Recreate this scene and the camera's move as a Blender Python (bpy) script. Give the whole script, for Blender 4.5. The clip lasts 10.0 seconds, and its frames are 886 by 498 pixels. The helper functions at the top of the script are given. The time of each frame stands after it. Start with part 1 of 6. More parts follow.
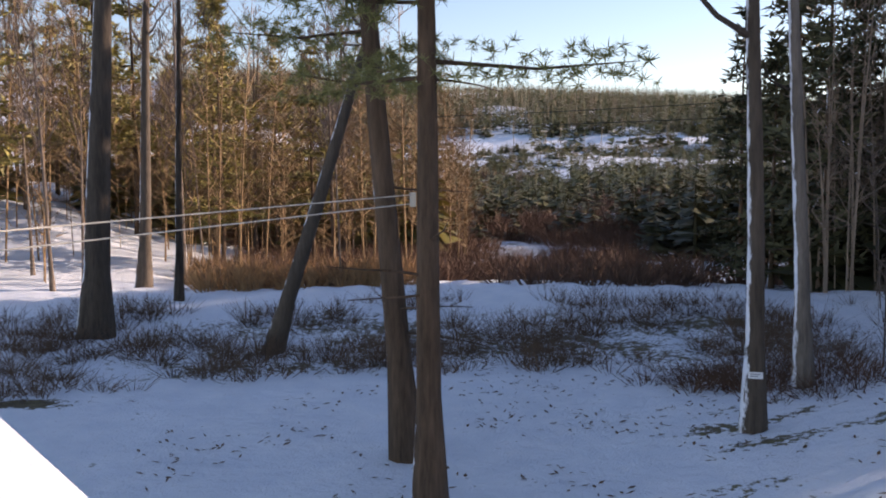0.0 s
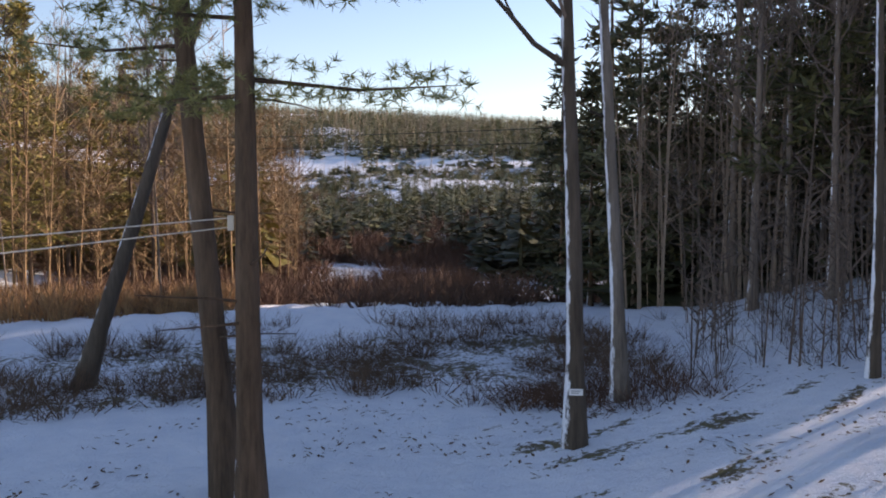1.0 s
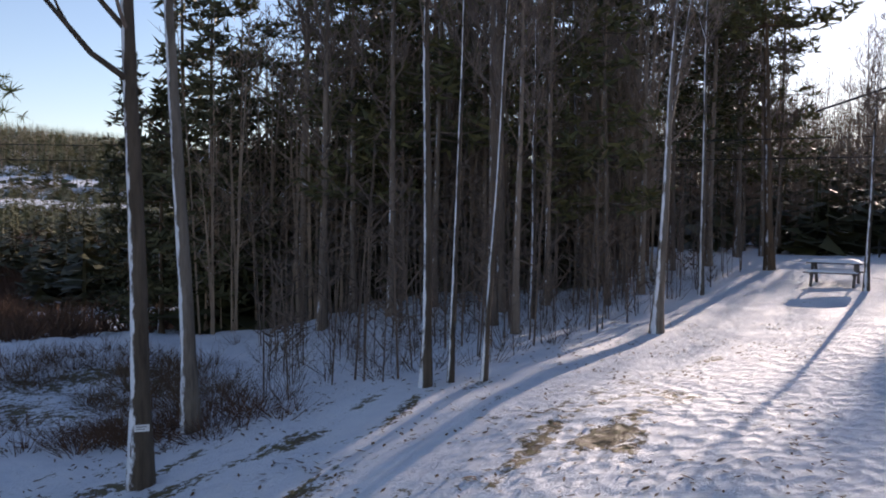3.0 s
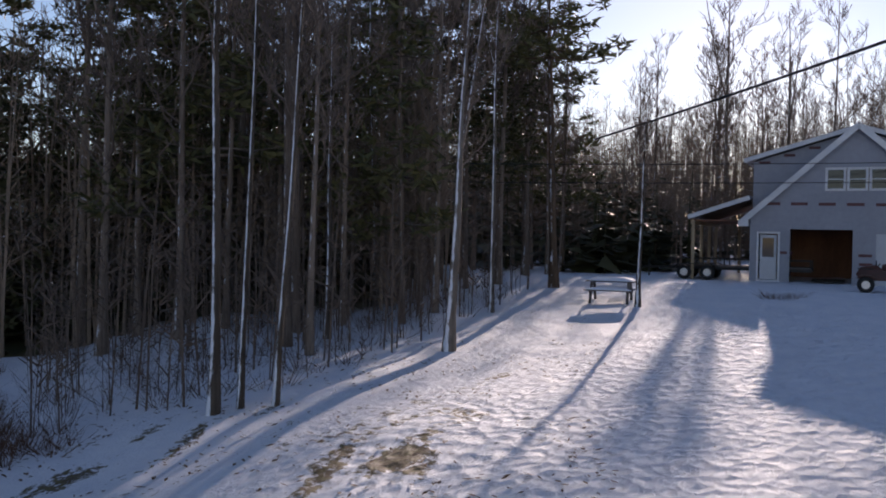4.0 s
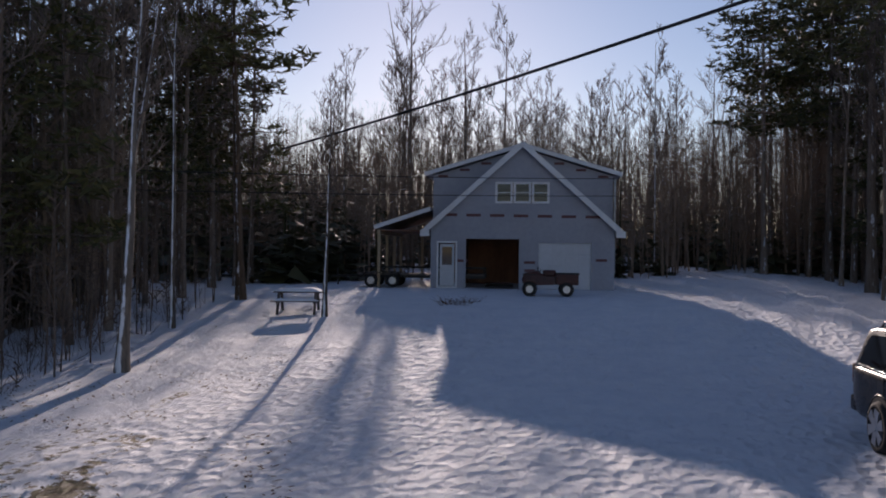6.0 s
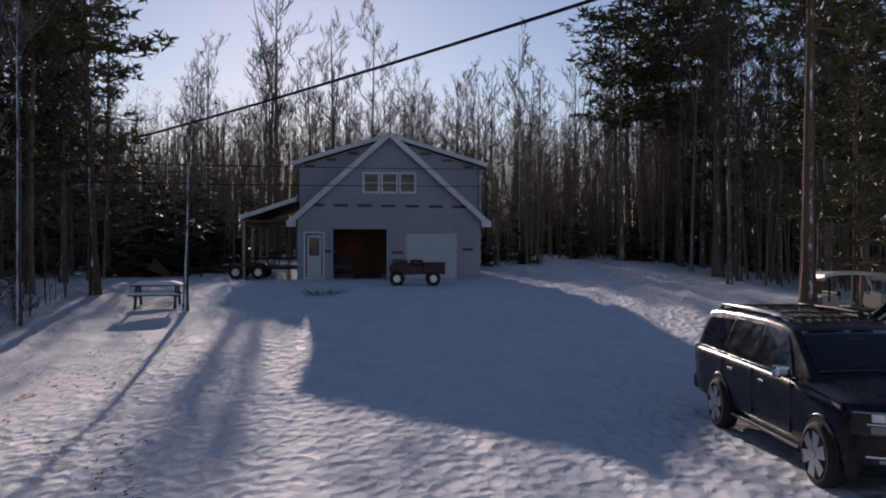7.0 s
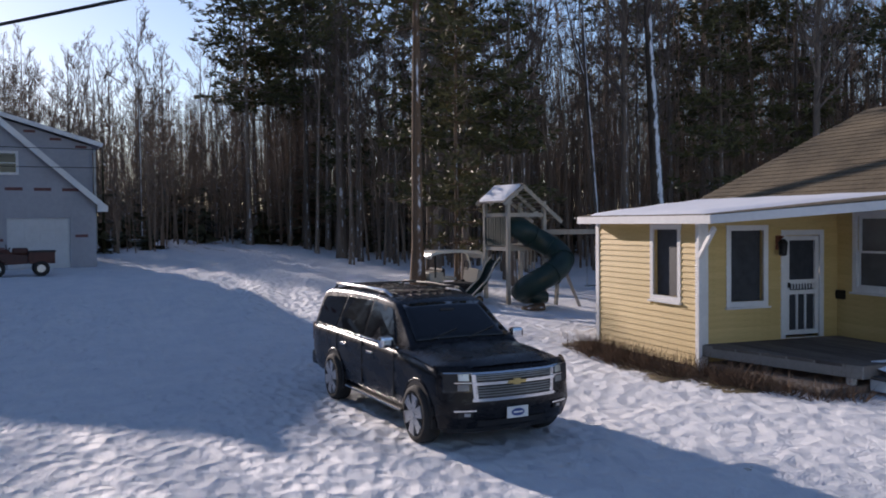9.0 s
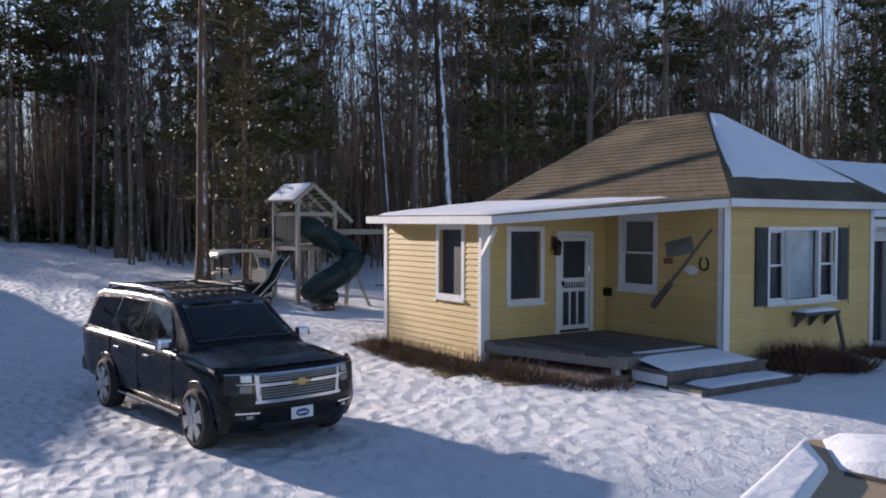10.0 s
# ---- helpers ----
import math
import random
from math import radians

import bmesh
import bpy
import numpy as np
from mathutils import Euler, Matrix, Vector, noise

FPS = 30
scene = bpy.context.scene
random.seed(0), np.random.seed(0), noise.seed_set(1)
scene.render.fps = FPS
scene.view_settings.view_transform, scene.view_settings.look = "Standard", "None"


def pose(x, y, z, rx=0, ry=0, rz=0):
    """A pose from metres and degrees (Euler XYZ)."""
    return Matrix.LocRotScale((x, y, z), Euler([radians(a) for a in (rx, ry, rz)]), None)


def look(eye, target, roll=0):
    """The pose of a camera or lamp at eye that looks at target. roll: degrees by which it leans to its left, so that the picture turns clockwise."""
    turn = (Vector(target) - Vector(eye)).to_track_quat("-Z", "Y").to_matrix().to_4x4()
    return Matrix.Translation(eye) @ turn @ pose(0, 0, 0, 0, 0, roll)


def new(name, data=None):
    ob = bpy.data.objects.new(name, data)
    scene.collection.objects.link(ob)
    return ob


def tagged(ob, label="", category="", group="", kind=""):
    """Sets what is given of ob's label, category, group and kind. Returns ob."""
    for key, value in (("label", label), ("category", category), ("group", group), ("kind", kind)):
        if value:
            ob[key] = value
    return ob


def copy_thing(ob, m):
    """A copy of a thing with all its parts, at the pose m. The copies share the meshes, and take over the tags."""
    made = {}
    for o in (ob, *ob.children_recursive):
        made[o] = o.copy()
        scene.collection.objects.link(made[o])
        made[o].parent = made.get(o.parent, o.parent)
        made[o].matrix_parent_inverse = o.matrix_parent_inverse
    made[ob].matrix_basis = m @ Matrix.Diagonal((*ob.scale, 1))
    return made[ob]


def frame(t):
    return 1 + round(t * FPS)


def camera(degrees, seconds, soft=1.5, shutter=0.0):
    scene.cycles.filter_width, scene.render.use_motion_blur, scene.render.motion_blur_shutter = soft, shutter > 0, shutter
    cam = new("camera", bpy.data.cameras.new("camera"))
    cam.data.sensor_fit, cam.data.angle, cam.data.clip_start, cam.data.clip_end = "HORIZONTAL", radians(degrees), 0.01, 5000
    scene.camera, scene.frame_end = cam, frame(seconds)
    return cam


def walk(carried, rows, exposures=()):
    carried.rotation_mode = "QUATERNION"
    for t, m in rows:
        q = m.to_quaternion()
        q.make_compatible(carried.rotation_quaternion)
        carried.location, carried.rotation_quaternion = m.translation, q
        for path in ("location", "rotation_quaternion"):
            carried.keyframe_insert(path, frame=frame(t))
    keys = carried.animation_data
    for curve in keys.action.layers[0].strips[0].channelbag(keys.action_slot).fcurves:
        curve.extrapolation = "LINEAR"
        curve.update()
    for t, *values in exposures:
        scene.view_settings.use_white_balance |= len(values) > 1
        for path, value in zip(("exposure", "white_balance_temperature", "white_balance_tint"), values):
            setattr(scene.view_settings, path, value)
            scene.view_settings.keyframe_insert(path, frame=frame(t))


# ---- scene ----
EXPO = [(0.0, 1.0, 6500, 27), (1.0, 1.0, 6450, 26), (2.0, 0.97, 6400, 26), (3.0, 0.6, 6250, 26), (4.5, 0.05, 6150, 28), (7.5, -0.5, 6050, 28), (8.5, -0.02, 5950, 26), (9.5, 0.3, 5850, 23), (10.0, 0.38, 5850, 23)]

# seconds, eye x, y, z, heading (clockwise from +y), pitch, roll
PATH = [
    (0.0, -0.50, 0.11, 2.96, 0.00, -5.25, -0.40),
    (0.5, -0.42, 0.26, 2.97, 4.24, -4.33, -0.29),
    (1.0, -0.37, 0.31, 2.97, 11.18, -3.86, -0.13),
    (1.5, -0.34, 0.33, 2.98, 18.17, -3.44, 0.06),
    (2.0, -0.28, 0.33, 2.98, 25.00, -3.02, 0.26),
    (2.5, -0.24, 0.43, 3.01, 32.14, -2.73, 0.51),
    (3.0, -0.18, 0.49, 2.97, 39.01, -2.16, 0.71),
    (4.5, 0.04, 0.48, 3.08, 58.45, -0.17, 1.30),
    (5.0, 0.15, 0.44, 3.08, 63.81, 0.32, 1.20),
    (5.5, 0.28, 0.41, 3.08, 68.44, 0.36, 0.97),
    (7.0, 0.27, 0.19, 3.08, 81.20, -0.43, 0.12),
    (7.5, 0.18, 0.15, 3.09, 86.56, -0.74, -0.10),
    (8.0, 0.06, 0.09, 3.11, 92.50, -1.08, -0.35),
    (8.5, 0.00, -0.00, 3.10, 98.83, -1.39, -0.58),
    (9.0, -0.02, -0.02, 3.08, 105.47, -1.61, -0.56),
    (9.5, -0.04, -0.05, 3.07, 112.31, -1.72, -0.30),
    (10.0, 0.00, -0.13, 3.04, 119.25, -1.60, 0.13),
]


def aim(x, y, z, heading, pitch, roll):
    h, p = radians(heading), radians(pitch)
    ahead = (math.sin(h) * math.cos(p), math.cos(h) * math.cos(p), math.sin(p))
    return look((x, y, z), (x + ahead[0], y + ahead[1], z + ahead[2]), roll)


cam = camera(54.69, 10.0, soft=1.9)
walk(cam, [(row[0], aim(*row[1:])) for row in PATH],
     exposures=EXPO)

# ---------------------------------------------------------------- light
SUN_HEADING, SUN_HEIGHT = 70.9, 15.0
world = bpy.data.worlds.new("winter_sky")
scene.world = world
world.use_nodes = True
wn = world.node_tree
sky = wn.nodes.new("ShaderNodeTexSky")
sky.sky_type = "NISHITA"
sky.sun_disc = False
sky.sun_elevation = radians(SUN_HEIGHT)
sky.sun_rotation = radians(SUN_HEADING)
sky.air_density, sky.dust_density, sky.ozone_density = 1.0, 0.12, 1.3
wn.nodes["Background"].inputs["Strength"].default_value = 0.11
wn.links.new(sky.outputs["Color"], wn.nodes["Background"].inputs["Color"])
sun = new("sun", bpy.data.lights.new("sun", "SUN"))
sun.data.energy = 5.0
sun.data.angle = radians(0.6)
sun.data.color = (1.0, 0.86, 0.66)
_h, _e = radians(SUN_HEADING), radians(SUN_HEIGHT)
sun.matrix_world = look((math.sin(_h) * math.cos(_e) * 200, math.cos(_h) * math.cos(_e) * 200, math.sin(_e) * 200), (0, 0, 0))

# ---------------------------------------------------------------- materials
def blank(name, rough=0.7, metal=0.0, spec=0.5):
    m = bpy.data.materials.new(name)
    m.use_nodes = True
    b = m.node_tree.nodes["Principled BSDF"]
    b.inputs["Roughness"].default_value = rough
    b.inputs["Metallic"].default_value = metal
    b.inputs["Specular IOR Level"].default_value = spec
    return m, m.node_tree, b


def coords(nt, scale=(1, 1, 1), world_space=False):
    if world_space:
        src = nt.nodes.new("ShaderNodeNewGeometry").outputs["Position"]
    else:
        src = nt.nodes.new("ShaderNodeTexCoord").outputs["Object"]
    mp = nt.nodes.new("ShaderNodeMapping")
    mp.inputs["Scale"].default_value = scale
    nt.links.new(src, mp.inputs["Vector"])
    return mp.outputs["Vector"]


def grain(nt, vec, scale, detail=4.0, rough=0.6):
    n = nt.nodes.new("ShaderNodeTexNoise")
    n.inputs["Scale"].default_value, n.inputs["Detail"].default_value = scale, detail
    n.inputs["Roughness"].default_value = rough
    nt.links.new(vec, n.inputs["Vector"])
    return n.outputs["Fac"]


def ramp(nt, fac, stops):
    r = nt.nodes.new("ShaderNodeValToRGB")
    els = r.color_ramp.elements
    while len(els) < len(stops):
        els.new(0.5)
    for e, (p, c) in zip(els, stops):
        e.position, e.color = p, (*c, 1)
    nt.links.new(fac, r.inputs["Fac"])
    return r.outputs["Color"]


def mix(nt, fac, a, b):
    m = nt.nodes.new("ShaderNodeMix")
    m.data_type = "RGBA"
    for sock, v in ((m.inputs["Factor"], fac), (m.inputs[6], a), (m.inputs[7], b)):
        if isinstance(v, (int, float)):
            sock.default_value = v
        elif isinstance(v, tuple):
            sock.default_value = (*v, 1)
        else:
            nt.links.new(v, sock)
    return m.outputs[2]


def calc(nt, op, a, b=0.0):
    m = nt.nodes.new("ShaderNodeMath")
    m.operation = op
    for sock, v in zip(m.inputs, (a, b)):
        if isinstance(v, (int, float)):
            sock.default_value = v
        else:
            nt.links.new(v, sock)
    return m.outputs[0]


def bump(nt, b, height, strength=0.3, dist=0.02):
    n = nt.nodes.new("ShaderNodeBump")
    n.inputs["Strength"].default_value, n.inputs["Distance"].default_value = strength, dist
    nt.links.new(height, n.inputs["Height"])
    nt.links.new(n.outputs["Normal"], b.inputs["Normal"])


def varied(name, dark, light, scale=6.0, rough=0.7, metal=0.0, stretch=(1, 1, 1), relief=0.25, dist=0.01, spec=0.4, each=0.0):
    """A surface that varies at two scales between two tones; each: how far one piece differs from the next."""
    m, nt, b = blank(name, rough, metal, spec)
    v = coords(nt, stretch)
    big, fine = grain(nt, v, scale * 0.22, 3), grain(nt, v, scale * 3.0, 5)
    f = calc(nt, "ADD", calc(nt, "MULTIPLY", big, 0.6), calc(nt, "MULTIPLY", fine, 0.4))
    if each:
        o = nt.nodes.new("ShaderNodeObjectInfo").outputs["Random"]
        f = calc(nt, "ADD", f, calc(nt, "MULTIPLY", calc(nt, "SUBTRACT", o, 0.5), each))
    nt.links.new(ramp(nt, f, [(0.32, dark), (0.68, light)]), b.inputs["Base Color"])
    r = calc(nt, "ADD", calc(nt, "MULTIPLY", fine, 0.25), rough - 0.12)
    nt.links.new(r, b.inputs["Roughness"])
    if relief:
        bump(nt, b, fine, relief, dist)
    return m


def bark(name, dark, light, plaster=0.84, each=0.25):
    """Furrowed bark with snow blown on to the windward (western) side."""
    m, nt, b = blank(name, 0.9, 0, 0.2)
    v = coords(nt, (9, 9, 1.2))
    big, fine = grain(nt, v, 0.5, 3), grain(nt, v, 2.2, 6, 0.7)
    o = nt.nodes.new("ShaderNodeObjectInfo").outputs["Random"]
    f = calc(nt, "ADD", calc(nt, "ADD", calc(nt, "MULTIPLY", big, 0.5), calc(nt, "MULTIPLY", fine, 0.5)),
             calc(nt, "MULTIPLY", calc(nt, "SUBTRACT", o, 0.5), each))
    colour = ramp(nt, f, [(0.3, dark), (0.7, light)])
    geo = nt.nodes.new("ShaderNodeNewGeometry")
    dot = nt.nodes.new("ShaderNodeVectorMath")
    dot.operation = "DOT_PRODUCT"
    dot.inputs[1].default_value = (-0.996, -0.09, 0.12)
    nt.links.new(geo.outputs["Normal"], dot.inputs[0])
    patch = grain(nt, coords(nt, (2, 2, 0.8), True), 2.4, 5, 0.7)
    cover = calc(nt, "ADD", dot.outputs["Value"], calc(nt, "MULTIPLY", calc(nt, "SUBTRACT", patch, 0.5), 0.75))
    mask = ramp(nt, calc(nt, "MULTIPLY", cover, 0.8), [(plaster * 0.8, (0, 0, 0)), (plaster * 0.8 + 0.06, (1, 1, 1))])
    nt.links.new(mix(nt, mask, colour, (0.78, 0.8, 0.84)), b.inputs["Base Color"])
    bump(nt, b, fine, 0.6, 0.03)
    return m


def needles(name, dark, light):
    m, nt, b = blank(name, 0.6, 0, 0.25)
    isl = nt.nodes.new("ShaderNodeNewGeometry").outputs["Random Per Island"]
    o = nt.nodes.new("ShaderNodeObjectInfo").outputs["Random"]
    f = calc(nt, "ADD", calc(nt, "MULTIPLY", isl, 0.65), calc(nt, "MULTIPLY", o, 0.35))
    nt.links.new(ramp(nt, f, [(0.1, dark), (0.85, light)]), b.inputs["Base Color"])
    b.inputs["Transmission Weight"].default_value = 0.0
    return m


BARK_PINE = bark("pine_bark", (0.05, 0.034, 0.022), (0.19, 0.125, 0.08), 1.0)
BARK_GREY = bark("grey_bark", (0.032, 0.025, 0.019), (0.13, 0.1, 0.074), 0.9)
BARK_BIRCH = bark("birch_bark", (0.07, 0.056, 0.044), (0.26, 0.215, 0.175), 0.9)
BARK_WOOD = bark("woodland_bark", (0.085, 0.062, 0.046), (0.28, 0.215, 0.165), 1.02)
# paler than the nearer bark: haze and glare are put into the colour
BARK_HAZED = bark("hazed_far_bark", (0.13, 0.092, 0.065), (0.36, 0.265, 0.19), 1.0)
TWIG = varied("twig_bark", (0.09, 0.065, 0.05), (0.24, 0.18, 0.14), 8, 0.9, relief=0, each=0.3)
PINE_GREEN = needles("pine_needles", (0.04, 0.044, 0.018), (0.15, 0.135, 0.05))
# lit copy of the pine needles: low golden sun is put into the colour
PINE_SUNLIT = needles("sunlit_tint_needles", (0.1, 0.09, 0.025), (0.36, 0.29, 0.08))
FIR_DARK = needles("fir_needles", (0.042, 0.045, 0.022), (0.13, 0.12, 0.055))
BRUSH = varied("dry_brush", (0.06, 0.035, 0.022), (0.22, 0.14, 0.085), 9, 0.9, relief=0)
BRUSH_RED = varied("red_brush", (0.055, 0.03, 0.02), (0.18, 0.1, 0.06), 9, 0.9, relief=0)
REED = varied("dry_reed", (0.18, 0.09, 0.035), (0.42, 0.25, 0.11), 9, 0.9, relief=0)
SNOW_LUMP = varied("settled_snow", (0.74, 0.77, 0.82), (0.86, 0.87, 0.9), 3, 0.75, relief=0.4, dist=0.03, spec=0.3)


def ground_material():
    m, nt, b = blank("snowy_ground", 0.7, 0, 0.3)
    v = coords(nt, (1, 1, 1), True)
    at = nt.nodes.new("ShaderNodeAttribute")
    at.attribute_name = "bare"
    fine = grain(nt, v, 7.0, 6, 0.7)
    mid = grain(nt, v, 1.3, 5, 0.65)
    tiny = grain(nt, v, 24.0, 3, 0.6)
    cells = nt.nodes.new("ShaderNodeTexVoronoi")
    cells.feature, cells.inputs["Scale"].default_value = "SMOOTH_F1", 1.0
    cells.inputs["Smoothness"].default_value = 0.5
    warp = nt.nodes.new("ShaderNodeVectorMath")
    warp.operation = "ADD"
    wn2 = nt.nodes.new("ShaderNodeTexNoise")
    wn2.inputs["Scale"].default_value = 1.6
    nt.links.new(v, wn2.inputs["Vector"])
    nt.links.new(coords(nt, (2.7, 4.4, 1.0), True), warp.inputs[0])
    nt.links.new(wn2.outputs["Color"], warp.inputs[1])
    nt.links.new(warp.outputs["Vector"], cells.inputs["Vector"])
    trod = nt.nodes.new("ShaderNodeAttribute")
    trod.attribute_name = "trodden"
    snow = ramp(nt, mid, [(0.3, (0.74, 0.77, 0.82)), (0.7, (0.87, 0.88, 0.9))])
    litter = ramp(nt, fine, [(0.3, (0.035, 0.026, 0.016)), (0.5, (0.12, 0.085, 0.045)), (0.62, (0.15, 0.13, 0.05)), (0.75, (0.26, 0.2, 0.12))])
    cut = calc(nt, "ADD", at.outputs["Fac"], calc(nt, "ADD", calc(nt, "MULTIPLY", calc(nt, "SUBTRACT", fine, 0.5), 1.5),
                                                     calc(nt, "MULTIPLY", calc(nt, "SUBTRACT", mid, 0.5), 1.0)))
    mask = ramp(nt, cut, [(0.4, (0, 0, 0)), (0.52, (1, 1, 1))])
    nt.links.new(mix(nt, mask, snow, litter), b.inputs["Base Color"])
    h = calc(nt, "ADD", calc(nt, "MULTIPLY", fine, 0.5), calc(nt, "MULTIPLY", tiny, 0.45))
    pits = calc(nt, "MULTIPLY", calc(nt, "MULTIPLY", cells.outputs["Distance"], trod.outputs["Fac"]), 1.7)
    bump(nt, b, calc(nt, "ADD", h, pits), 1.0, 0.1)
    return m


GROUND = ground_material()

# ---------------------------------------------------------------- mesh helpers
def S(v, a, b):
    t = min(1.0, max(0.0, (v - a) / (b - a)))
    return t * t * (3 - 2 * t)


def terrain(x, y):
    u = x - 0.3 * (y - 6) - 0.4 * max(0.0, y - 14)
    z = -1.4 * (1 - S(u, -0.5, 10)) + 1.25 * S(x, 14, 36) * (1 - S(-y, 2, 14) * 0.6)
    low = 1 - S(x - 0.45 * y, -4, 16)
    r = math.hypot(x, y)
    z += low * (0.35 * math.exp(-((r - 29) / 2.5) ** 2) - 1.9 * S(r, 31, 50))
    z += 5.5 * S(-x - 0.12 * y, 3, 28) * S(y, 24, 60)
    z += S(y, 120, 620) * (55 - 0.06 * max(-100.0, min(260.0, x)))
    z += 0.4 * S(-y, 4.5, 9) * (1 - S(x, 18, 26)) * S(x, 3, 8)
    z += 0.022 * max(0.0, min(x, 120) - 42)
    return z


def empty(name, m, label, category, group="", kind=""):
    ob = new(name)
    ob.empty_display_size = 0.2
    ob.matrix_basis = m
    return tagged(ob, label, category, group, kind)


def mesh_of(bm, name, smooth=False):
    me = bpy.data.meshes.new(name)
    bm.normal_update()
    bm.to_mesh(me)
    bm.free()
    if smooth:
        for p in me.polygons:
            p.use_smooth = True
    return me


def part(name, bm, material, parent=None, label="", smooth=False):
    me = mesh_of(bm, name, smooth) if isinstance(bm, bmesh.types.BMesh) else bm
    if not me.materials:
        me.materials.append(material)
    ob = new(name, me)
    ob.parent = parent
    return tagged(ob, label)


def box(bm, x0, x1, y0, y1, z0, z1, bev=0.0):
    vs = [bm.verts.new(p) for p in ((x0, y0, z0), (x1, y0, z0), (x1, y1, z0), (x0, y1, z0), (x0, y0, z1), (x1, y0, z1), (x1, y1, z1), (x0, y1, z1))]
    fs = [bm.faces.new([vs[i] for i in f]) for f in ((3, 2, 1, 0), (4, 5, 6, 7), (0, 1, 5, 4), (1, 2, 6, 5), (2, 3, 7, 6), (3, 0, 4, 7))]
    if bev:
        bmesh.ops.bevel(bm, geom=list({e for f in fs for e in f.edges}), offset=bev, segments=2, affect="EDGES", profile=0.6)
    return vs


def boxed(x0, x1, y0, y1, z0, z1, bev=0.0):
    bm = bmesh.new()
    box(bm, x0, x1, y0, y1, z0, z1, bev)
    return bm


def prism(bm, outline, depth):
    """outline: 3D points of one flat face; depth: the vector by which it is pushed."""
    a = [bm.verts.new(p) for p in outline]
    b = [bm.verts.new(Vector(p) + Vector(depth)) for p in outline]
    bm.faces.new(a)
    bm.faces.new(b[::-1])
    n = len(a)
    for i in range(n):
        bm.faces.new((a[i], b[i], b[(i + 1) % n], a[(i + 1) % n]))


def prismed(outline, depth):
    bm = bmesh.new()
    prism(bm, outline, depth)
    bmesh.ops.recalc_face_normals(bm, faces=bm.faces[:])
    return bm


def beam(bm, p, q, w, h=None, up=(0, 0, 1)):
    """A straight bar of section w x h from p to q."""
    p, q = Vector(p), Vector(q)
    h = h or w
    d = (q - p).normalized()
    up = Vector(up)
    if abs(d.dot(up)) > 0.95:
        up = Vector((0, 1, 0))
    s = d.cross(up).normalized() * w / 2
    t = s.cross(d).normalized() * h / 2
    ring = [(-1, -1), (1, -1), (1, 1), (-1, 1)]
    a = [bm.verts.new(p + s * i + t * j) for i, j in ring]
    b = [bm.verts.new(q + s * i + t * j) for i, j in ring]
    bm.faces.new(a)
    bm.faces.new(b[::-1])
    for i in range(4):
        bm.faces.new((a[i], b[i], b[(i + 1) % 4], a[(i + 1) % 4]))


def beamed(p, q, w, h=None):
    bm = bmesh.new()
    beam(bm, p, q, w, h)
    bmesh.ops.recalc_face_normals(bm, faces=bm.faces[:])
    return bm


def tube(verts, faces, pts, radii, n=6, cap=False):
    """Appends a tapered tube to plain lists."""
    base = len(verts)
    for i, p in enumerate(pts):
        d = (pts[min(i + 1, len(pts) - 1)] - pts[max(i - 1, 0)]).normalized()
        s = d.cross(Vector((0.31, 0.95, 0.1) if abs(d.z) > 0.9 else (0, 0, 1))).normalized()
        t = s.cross(d)
        for k in range(n):
            a = 2 * math.pi * k / n
            verts.append(p + (s * math.cos(a) + t * math.sin(a)) * radii[i])
    for i in range(len(pts) - 1):
        for k in range(n):
            a, b = base + i * n + k, base + i * n + (k + 1) % n
            faces.append((a, b, b + n, a + n))
    if cap:
        faces.append(tuple(base + (len(pts) - 1) * n + k for k in range(n)))
        faces.append(tuple(base + k for k in reversed(range(n))))


def listed(name, verts, faces, material, smooth=False):
    me = bpy.data.meshes.new(name)
    me.from_pydata([tuple(v) for v in verts], [], faces)
    me.materials.append(material)
    if smooth:
        me.polygons.foreach_set("use_smooth", [True] * len(me.polygons))
    me.update()
    return me


def tubed(pts, radii, n=8):
    v, f = [], []
    tube(v, f, [Vector(p) for p in pts], radii if isinstance(radii, list) else [radii] * len(pts), n, True)
    return v, f


def pipe(name, pts, r, material, parent=None, label="", n=8):
    v, f = tubed(pts, r, n)
    return part(name, listed(name, v, f, material, True), material, parent, label)


def lathe(profile, n=24, axis="y"):
    """profile: (along, radius) pairs round an axis."""
    bm = bmesh.new()
    rings = []
    for along, r in profile:
        ring = []
        for k in range(n):
            a = 2 * math.pi * k / n
            c, s = r * math.cos(a), r * math.sin(a)
            ring.append(bm.verts.new((c, along, s) if axis == "y" else (c, s, along)))
        rings.append(ring)
    for a, b in zip(rings, rings[1:]):
        for k in range(n):
            bm.faces.new((a[k], a[(k + 1) % n], b[(k + 1) % n], b[k]))
    bm.faces.new(rings[0])
    bm.faces.new(rings[-1][::-1])
    bmesh.ops.recalc_face_normals(bm, faces=bm.faces[:])
    return bm

# ---------------------------------------------------------------- ground
def spread(n, centre, fine, far):
    """Grid lines close together round the centre and wider towards the horizon."""
    k = math.asinh(far / (fine * n / 2)) * 1.0
    for _ in range(40):
        k = math.asinh(far * k / (fine * n / 2))
    a = fine * n / 2 / k
    return [centre + a * math.sinh(k * (2 * i / n - 1)) for i in range(n + 1)]


